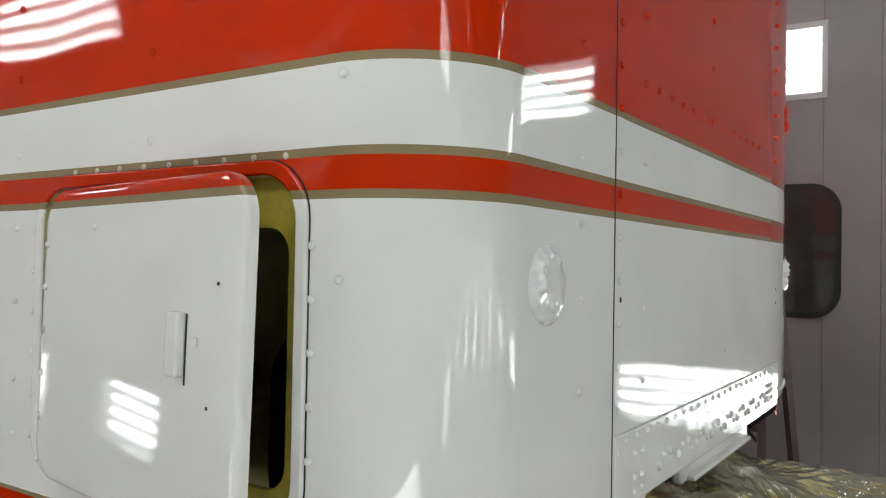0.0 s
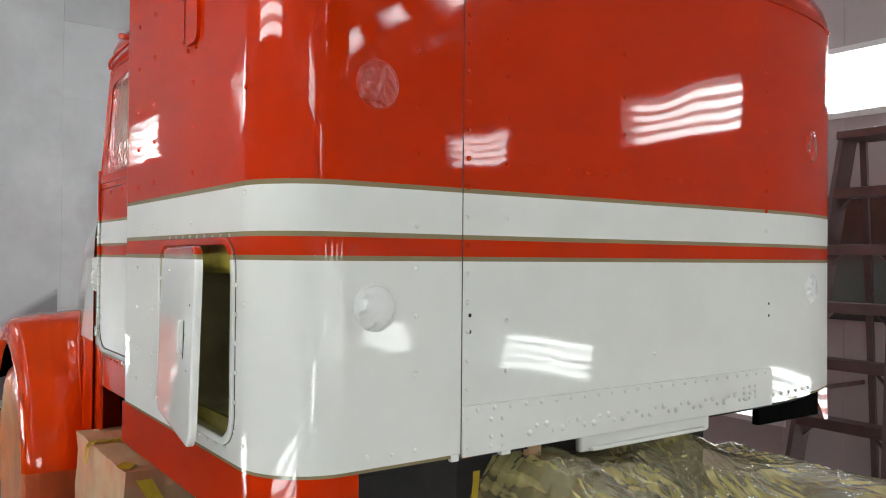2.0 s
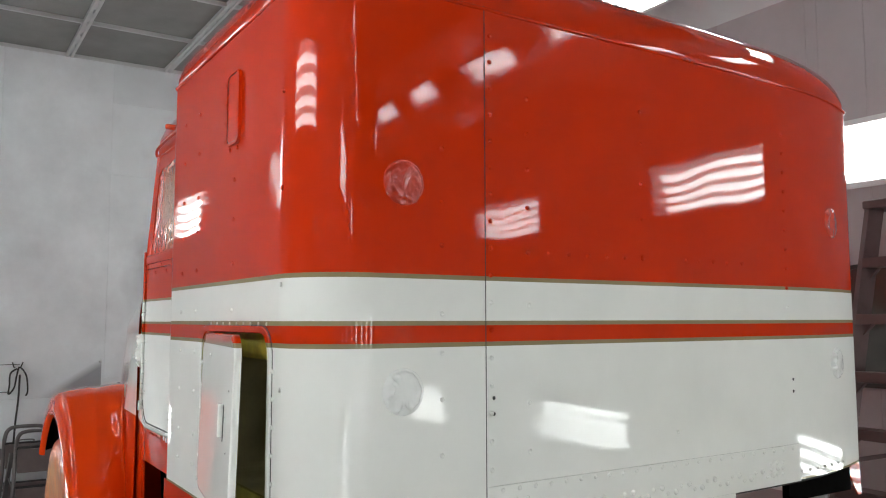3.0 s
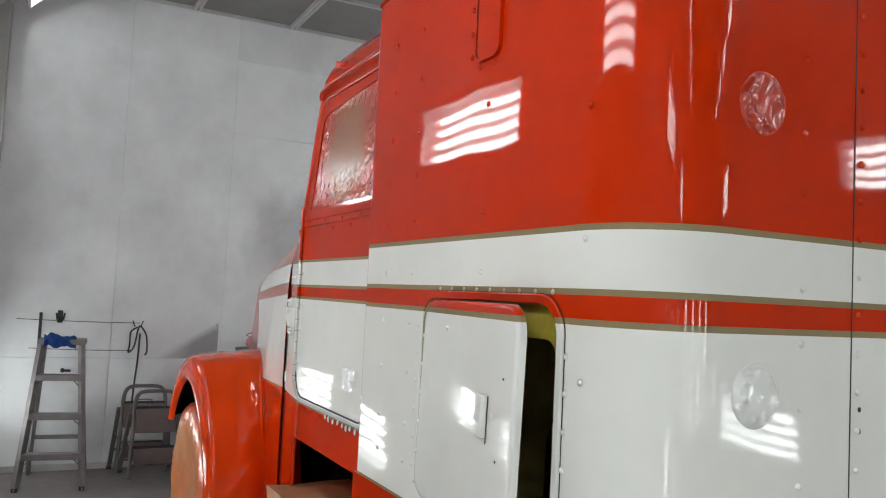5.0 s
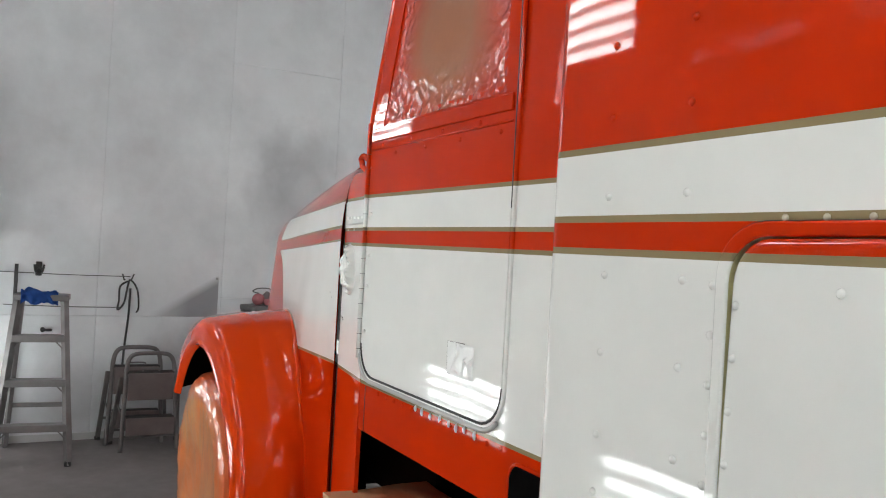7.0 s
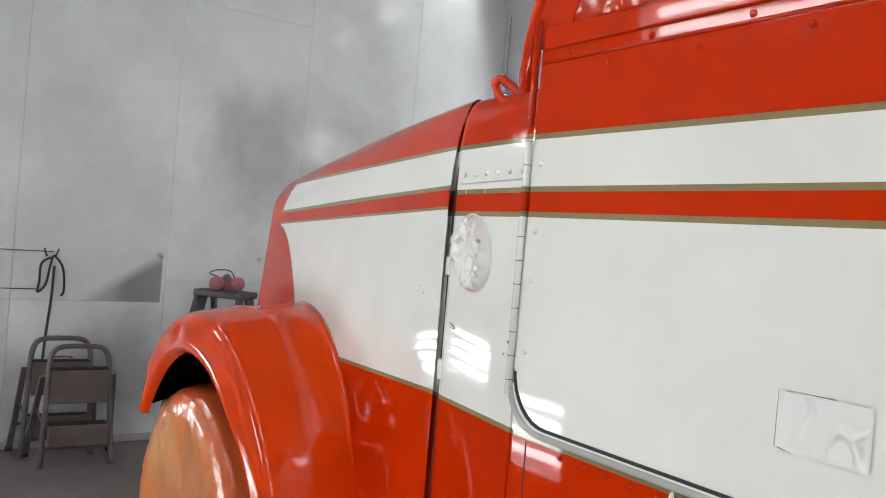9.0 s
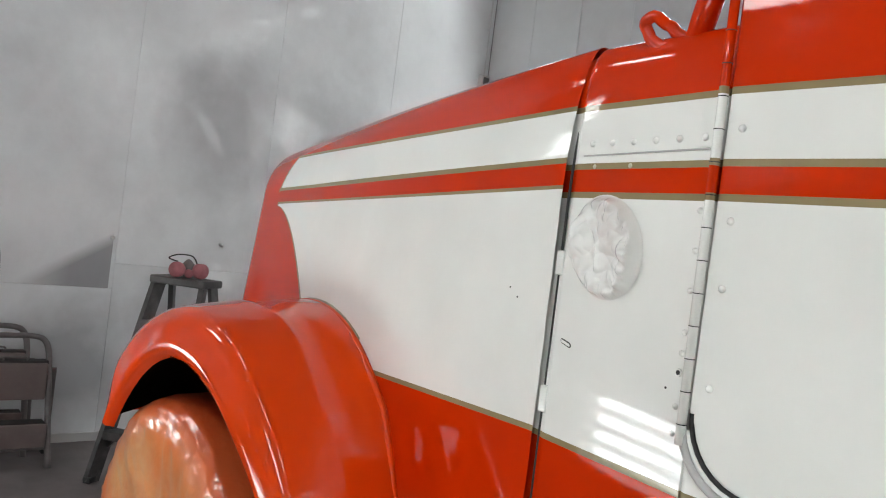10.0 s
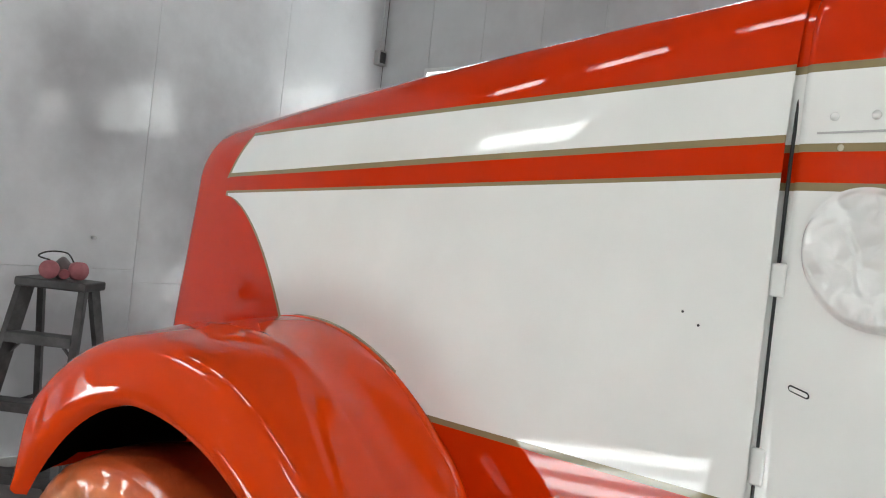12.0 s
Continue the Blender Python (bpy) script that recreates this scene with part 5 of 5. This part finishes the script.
# frame rails, axle and a black box that paints the shade under the cab
for y in (1.18, 2.03):
    part("frame_rail", soft_box(-4.1, 1.3, y - 0.04, y + 0.04, 0.65, 0.915, 0.006), under_dark, truck, "dark frame rail", at=HOME)
part("front_axle", tube([(-3.87, 0.95, 0.48), (-3.87, 2.26, 0.48)], 0.06, 12), dark_mat, truck, at=HOME)
part("under_cab_shade", box(-2.52, -1.43, 1.05, 2.16, 0.70, 1.0), dark_mat, truck, "black box for the shade under the cab floor", at=HOME)
part("cab_mount", soft_box(-2.05, -1.90, 0.93, 1.03, 0.86, 1.0, 0.01), steel_dusty, truck, at=HOME)

# ---- loose things ----


def step_ladder(m, height, width, spread_, levels, mat, label, name="step_ladder", group="", top_w=0.0):
    """A stepladder: local x across the steps, front with the steps towards -y."""
    ld = thing(name, m, label, "ladder", group)
    top_w = top_w or width * 0.62
    for s in (-1, 1):
        part("rail", beam((s * width / 2, -spread_ / 2, 0.0), (s * top_w / 2, -0.05, height - 0.03), 0.03, 0.075), mat, ld)
        part("rear_leg", beam((s * width * 0.46, spread_ / 2, 0.0), (s * top_w * 0.46, 0.06, height - 0.03), 0.026, 0.05), mat, ld)
        part("foot", soft_box(s * width / 2 - 0.02, s * width / 2 + 0.02, -spread_ / 2 - 0.035, -spread_ / 2 + 0.035, 0, 0.03, 0.004), rubber, ld, "black rubber foot")
    bevelled(part("top_cap", soft_box(-top_w / 2 - 0.03, top_w / 2 + 0.03, -0.10, 0.10, height - 0.04, height, 0.008), mat, ld), 0.003)
    for z in levels:
        t = z / height
        w = width + (top_w - width) * t
        y = -spread_ / 2 + (spread_ / 2 - 0.05) * t
        part("step", soft_box(-w / 2, w / 2, y - 0.045, y + 0.045, z - 0.045, z, 0.003), mat, ld)
        for s in (-1, 1):
            part("brace", beam((s * (w / 2 + 0.005), y, z - 0.11), (s * (w / 2 - 0.07), y, z - 0.03), 0.02, 0.006), mat, ld)
    t = 0.3 / height
    w = width * 0.46 + (top_w * 0.46 - width * 0.46) * t
    part("cross_bar", beam((-w, spread_ / 2 + (0.06 - spread_ / 2) * t, 0.3), (w, spread_ / 2 + (0.06 - spread_ / 2) * t, 0.3), 0.02, 0.03), mat, ld)
    for s in (-1, 1):
        part("spreader", beam((s * width * 0.42, -spread_ * 0.28, height * 0.45), (s * width * 0.40, spread_ * 0.28, height * 0.45), 0.004, 0.02), mat, ld)
    return ld


step_ladder(pose(-6.42, 0.13, 0, 0, 0, 84), 1.08, 0.44, 0.55, (0.26, 0.54, 0.82), alu, "dusty grey aluminium stepladder with a blue rag on top", group="stepladders")
step_ladder(pose(-6.12, 1.56, 0, 0, 0, 38), 1.055, 0.42, 0.64, (0.26, 0.54, 0.82), alu_dark, "grey overspray covered stepladder carrying a respirator", group="stepladders")
step_ladder(pose(-0.915, 3.66, 0, 0, 0, -2), 2.10, 0.48, 0.85, (0.35, 0.60, 0.85, 1.10, 1.34, 1.59, 1.84), steel_dusty, "tall reddish brown dusted stepladder by the wall", group="stepladders", top_w=0.22)

# blue rag over the ladder's top
bm = bmesh.new()
grid = []
for j in range(19):
    row = []
    for i in range(25):
        u, v = (i / 24 - 0.5) * 0.22 - 0.02, (j / 18 - 0.35) * 0.27
        q = Vector((u * 14, v * 14, 0.7))
        over = max(0.0, abs(v) - 0.10) + 0.3 * max(0.0, abs(u) - 0.12)
        z = 1.094 - over * 0.95 + 0.030 * noise.noise(q) + 0.018 * noise.noise(q * 2.3)
        row.append(bm.verts.new((-6.42 + max(-0.11, min(v, 0.112 + 0.03 * noise.noise(q * 1.5))), 0.13 + u, max(z, 1.083) if over == 0 else z)))
    grid.append(row)
for j in range(18):
    for i in range(24):
        bm.faces.new((grid[j][i], grid[j][i + 1], grid[j + 1][i + 1], grid[j + 1][i]))
bmesh.ops.solidify(bm, geom=bm.faces[:], thickness=0.004)
tagged(part("rag", bm, blue_cloth, smooth=True), "crumpled bright blue rag on the stepladder", "rag")

# two folding step stools, one leaning behind the other


def step_stool(m, label):
    """A folded two-step stool: local x across the steps, the steps towards -y."""
    st = thing("step_stool", m, label, "stool", "folding stools")
    hoop = [(-0.175, -0.11, 0.0), (-0.165, -0.07, 0.20), (-0.155, -0.03, 0.42), (-0.148, 0.0, 0.58), (-0.125, 0.012, 0.645), (-0.08, 0.015, 0.665), (0.0, 0.016, 0.668)]
    hoop += [(-x, y, z) for x, y, z in hoop[-2::-1]]
    part("hoop", tube(catmull(hoop, 56), 0.0145, 8), stool_grey, st, smooth=True)
    for s in (-1, 1):
        bevelled(part("leg", beam((s * 0.215, 0.16, 0), (s * 0.178, 0.0, 0.50), 0.028, 0.022), stool_grey, st), 0.003)
        part("foot", soft_box(s * 0.215 - 0.018, s * 0.215 + 0.018, 0.142, 0.178, 0.0, 0.025, 0.004), rubber, st, "black rubber foot")
        part("link", beam((s * 0.168, -0.06, 0.235), (s * 0.188, 0.06, 0.30), 0.006, 0.018), stool_grey, st)
    bevelled(part("seat_panel", soft_box(-0.142, 0.142, -0.052, -0.036, 0.345, 0.535, 0.006), stool_brown, st, "dusty brown folded seat board"), 0.002)
    part("seat_edge", soft_box(-0.146, 0.146, -0.036, 0.030, 0.528, 0.545, 0.004), under_dark, st, "dark upper edge of the seat")
    part("grip", tube(catmull([(-0.05, -0.02, 0.545), (-0.045, -0.02, 0.562), (0.045, -0.02, 0.562), (0.05, -0.02, 0.545)], 12), 0.005, 6), stool_grey, st, smooth=True)
    bevelled(part("tread", soft_box(-0.150, 0.150, -0.125, -0.110, 0.115, 0.235, 0.006), stool_brown, st, "dusty brown step board"), 0.002)
    part("tread_edge", soft_box(-0.146, 0.146, -0.110, -0.02, 0.225, 0.238, 0.004), under_dark, st, "dark tread edge")
    part("cross_tube", tube([(-0.165, -0.085, 0.10), (0.165, -0.085, 0.10)], 0.009, 8), stool_grey, st, smooth=True)
    part("cross_tube", tube([(-0.200, 0.115, 0.16), (0.200, 0.115, 0.16)], 0.009, 8), stool_grey, st, smooth=True)
    return st


step_stool(pose(-6.47, 0.850, 0, 0, 0, 90) @ Matrix.Diagonal((1.08, 1.0, 1.0, 1.0)), "dusty folded two-step stool with brown boards and a hoop")
step_stool(pose(-6.66, 0.780, 0, 0, 0, 88) @ Matrix.Diagonal((1.08, 0.7, 1.03, 1.0)), "second folded stool leaning behind the first against the wall")

# cord on a wall hook, hanging rod and two wires
cord_y = 0.70
cord = thing("air_hose", pose(END_X, cord_y, 0), "dark looped hose hanging from a wall hook", "hose")
loop = [(0.03, 0.0, 1.16), (0.04, -0.05, 1.12), (0.05, -0.055, 1.02), (0.04, -0.06, 0.95), (0.05, -0.02, 1.0), (0.045, 0.0, 1.12), (0.03, 0.02, 1.17), (0.04, 0.07, 1.10), (0.04, 0.085, 0.97), (0.045, 0.07, 0.93)]
part("loop", tube(catmull(loop, 50), 0.007, 8), rubber, cord, smooth=True)
part("tail", tube(catmull([(0.05, 0.02, 1.11), (0.055, 0.015, 0.9), (0.06, 0.0, 0.7), (0.07, -0.01, 0.5)], 20), 0.008, 8), rubber, cord, smooth=True)
for s in (-1, 1):
    part("hook", tube([(0.0, s * 0.015, 1.17), (0.04, s * 0.025, 1.17), (0.05, s * 0.04, 1.215)], 0.005, 8), rubber, cord, smooth=True)
for y0, y1, z in ((-0.20, 0.72, 1.195), (-0.10, 0.66, 0.965)):
    tagged(part("wire", tube(catmull([(END_X + 0.015, y0, z + 0.01), (END_X + 0.02, (y0 + y1) / 2, z), (END_X + 0.015, y1, z)], 16), 0.0028, 6), rubber, smooth=True), "thin dark wire strung along the panel wall", "wire", "wires")
hook2 = thing("coat_hook", pose(END_X, 0.11, 1.23), "dark double wall hook above the ladder", "hook")
part("plate", soft_box(0, 0.012, -0.02, 0.02, -0.05, 0.05, 0.003), rubber, hook2)
for s in (-1, 1):
    part("arm", tube(catmull([(0.01, 0, 0.0), (0.05, s * 0.02, -0.02), (0.07, s * 0.03, 0.03)], 10), 0.008, 8), rubber, hook2, smooth=True)
tagged(part("pipe", tube([(END_X + 0.04, -0.03, 0.0), (END_X + 0.04, -0.03, 1.26)], 0.012, 8), alu_dark, smooth=True), "thin grey upright pipe against the wall", "pipe")

# socket box high in the corner, wall knobs
sb = thing("switch_box", pose(END_X, 4.03, 2.70), "small grey switch box in the wall corner", "switch")
bevelled(part("case", soft_box(0, 0.05, -0.04, 0.04, -0.055, 0.055, 0.004), bar_mat, sb), 0.002)
part("cover", soft_box(0.05, 0.056, -0.028, 0.028, -0.04, 0.04, 0.003), alu_dark, sb, "dark cover plate")
part("conduit", tube([(0.02, 0.0, 0.055), (0.02, 0.0, 1.2)], 0.005, 8), wall_paint, sb, smooth=True)
for y, z in ((2.03, 1.22), (1.36, 1.20)):
    part("knob", tube([(END_X, y, z), (END_X + 0.03, y, z)], 0.011, 12), bar_mat, wall_end, "small round grey knob", smooth=True)

valve = thing("wall_valve", pose(END_X, 0.155, 0.80), "small black valve fixed to the wall", "valve")
part("stem", tube([(0, 0, 0), (0.05, 0, 0)], 0.016, 10), rubber, valve, smooth=True)
part("lever", soft_box(0.03, 0.055, 0.0, 0.06, -0.010, 0.008, 0.004), rubber, valve)

# respirator on the ladder's cap
rs = thing("respirator", pose(-6.12, 1.56, 1.055, 0, 0, 75) @ Matrix.Scale(0.92, 4), "grey half-mask respirator with two pink cartridges", "respirator")
for s in (-1, 1):
    bm = tube([(s * 0.058, -0.02, 0.045), (s * 0.062, -0.045, 0.047), (s * 0.074, -0.066, 0.048)], 0.044, 20)
    bmesh.ops.bevel(bm, geom=[e for e in bm.edges if len(e.link_faces) == 2 and e.calc_face_angle(0) > 1.0], offset=0.008, segments=2, affect="EDGES")
    part("cartridge", bm, pink_filter, rs, "dusty pink filter disc", smooth=True)
bm = bmesh.new()
bmesh.ops.create_uvsphere(bm, u_segments=18, v_segments=12, radius=0.05)
bmesh.ops.transform(bm, verts=bm.verts[:], matrix=Matrix.LocRotScale((0, 0.0, 0.052), None, (0.95, 0.9, 1.15)))
for v in bm.verts:
    v.co.z = max(v.co.z, 0.002)
    if v.co.z > 0.06:
        v.co.x *= 1 - (v.co.z - 0.06) * 9
part("face_piece", bm, grey_rubber, rs, smooth=True)
part("valve", tube([(0, -0.04, 0.03), (0, -0.062, 0.028)], 0.024, 16), pink_filter, rs, "pinkish exhale valve")
part("strap", tube(catmull([(0.05, 0.0, 0.08), (0.02, 0.03, 0.125), (-0.06, 0.03, 0.128), (-0.11, 0.01, 0.105), (-0.06, -0.01, 0.09)], 24), 0.004, 6), rubber, rs, "dark head strap", smooth=True)

# paper-wrapped box under the front of the sleeper
bx = thing("masked_box", pose(-2.185, 0.880, 0), "tan paper wrapped box with yellow tape, red overspray", "box")
bm = box(-0.370, 0.370, -0.16, 0.16, 0.0, 0.825)
bmesh.ops.subdivide_edges(bm, edges=bm.edges[:], cuts=11, use_grid_fill=True)
for v in bm.verts:
    q = v.co * 6
    flare = 1 + 0.10 * max(0.0, 0.74 - v.co.z)
    v.co.x, v.co.y = v.co.x * flare, v.co.y * flare
    v.co += Vector((noise.noise(q), noise.noise(q + Vector((9, 0, 0))), 0.5 * noise.noise(q + Vector((0, 9, 0))))) * 0.014
    v.co.z = max(v.co.z, 0.0)
part("wrapping", bm, tan_paper, bx, smooth=False)


def tape(points, w):
    bm = bmesh.new()
    rows = [[bm.verts.new(Vector(p) - Vector(s) * w / 2), bm.verts.new(Vector(p) + Vector(s) * w / 2)] for p, s in points]
    for a, b in zip(rows, rows[1:]):
        bm.faces.new((a[0], a[1], b[1], b[0]))
    bmesh.ops.solidify(bm, geom=bm.faces[:], thickness=0.0015)
    return bm


part("tape", tape([((-0.113, -0.181, 0.755), (1, 0, 0)), ((-0.113, -0.173, 0.815), (1, 0, 0)), ((-0.112, -0.158, 0.831), (0.9, 0.3, 0)), ((-0.095, -0.03, 0.832), (1, 0, 0)), ((-0.090, 0.10, 0.832), (1, 0, 0))], 0.045), yellow_tape, bx, "strip of yellow tape")
part("tape", tape([((0.273, -0.120, 0.832), (0.8, 0.6, 0)), ((0.333, -0.158, 0.831), (0.8, 0.6, 0))], 0.055), yellow_tape, bx, "small patch of yellow tape")
part("tape", tape([((0.386, -0.105, 0.800), (0, 1, 0)), ((0.392, -0.04, 0.68), (0, 1, 0)), ((0.400, 0.02, 0.52), (0, 1, 0))], 0.05), yellow_tape, bx, "strip of yellow tape")

# film sheet over the frame behind the sleeper


def ridge(v):
    """A sharp crest where the noise crosses nought."""
    return max(0.0, 1 - 3.2 * abs(noise.noise(v)))


RAIL_NEAR, RAIL_FAR = 1.19, 2.04
KNOTS = ((-0.60, 1.13, 3.3, 0.9), (-0.50, 1.40, 5.7, 0.6), (-0.52, 1.80, 8.1, 0.8))


def sheet_point(x, y):
    """The lie of the film: drawn tight over two rails, sagging between them, with straight folds that fan out from gathered knots."""
    between = smooth_step(RAIL_NEAR, RAIL_NEAR + 0.5, y) * smooth_step(RAIL_FAR + 0.02, RAIL_FAR - 0.25, y)
    high = 0.985 - 0.085 * between * smooth_step(-0.46, -0.18, x) - 0.06 * smooth_step(-0.1, 0.9, x)
    bay = smooth_step(1.12, 1.23, y) * smooth_step(1.99, 1.80, y)
    high += bay * (0.105 - 0.035 * smooth_step(1.27, 1.42, y)) * smooth_step(-0.30 + 0.42 * smooth_step(1.72, 1.40, y), -0.50, x)
    high += 0.020 * math.exp(-((y - 1.76) / 0.06) ** 2) * smooth_step(-0.30, -0.48, x)
    fall = 0.6 * smooth_step(RAIL_NEAR - 0.05, RAIL_NEAR - 0.13, y) + 0.30 * smooth_step(RAIL_FAR + 0.03, RAIL_FAR + 0.42, y)
    q = Vector((x * 3.0, y * 3.0, 0.4))
    w = 0.012 * noise.noise(q * 0.9)
    for kx, ky, seed, reach in KNOTS:
        a = math.atan2(y - ky, x - kx) + 0.04 * noise.noise(q * 1.1 + Vector((seed, 0, 0)))
        far = math.hypot(x - kx, y - ky)
        taut = math.exp(-(far / reach) ** 2) * smooth_step(0.03, 0.25, far)
        w += taut * (0.012 * ridge(Vector((a * 4.0, far * 0.3, seed))) + 0.007 * ridge(Vector((a * 7, far * 0.5, seed + 2))) + 0.003 * ridge(Vector((a * 15, far * 0.8, seed + 5))))
    w += 0.003 * ridge(Vector((x * 5 + y * 4, y * 3 - x * 5, 6.1))) + 0.006 * ridge(Vector((x * 1.2, y * 9, 2.2))) * smooth_step(1.85, 2.0, y)
    return Vector((x, y + 0.012 * noise.noise(q * 2), max(0.01, high - fall + w - 0.012)))


bm = bmesh.new()
NX, NY = 290, 270
grid = [[bm.verts.new(sheet_point(-0.575 + 1.60 * i / NX, 1.06 + 1.62 * j / NY)) for j in range(NY + 1)] for i in range(NX + 1)]
for i in range(NX):
    for j in range(NY):
        bm.faces.new((grid[i][j], grid[i + 1][j], grid[i + 1][j + 1], grid[i][j + 1]))
sheet_thing = thing("masking_film", pose(0.4, 1.6, 0.9), "crumpled yellowish plastic film draped over the truck frame", "plastic film")
back = pose(-0.4, -1.6, -0.9)
part("sheet", bm, clear_film, sheet_thing, smooth=True, at=back)
part("tape", tape([((-0.500, 1.113, 1.066), (0, 1, 0)), ((-0.497, 1.110, 1.045), (0, 1, 0.2)), ((-0.492, 1.100, 1.00), (0, 1, 0.2))], 0.018), yellow_tape, sheet_thing, "strip of yellow tape", at=back)
for k in range(6):
    ends = [sheet_point(-0.45 + dx, 1.49 + 0.012 * k) + Vector((0.004, 0, 0.004)) for dx in (0.0, 0.014 + 0.008 * (k % 3), 0.045 - 0.006 * (k % 2))]
    part("print_bar", tape([(p_, (0, 1, 0)) for p_ in ends], 0.005), rubber, sheet_thing, "dark printed bar", at=back)
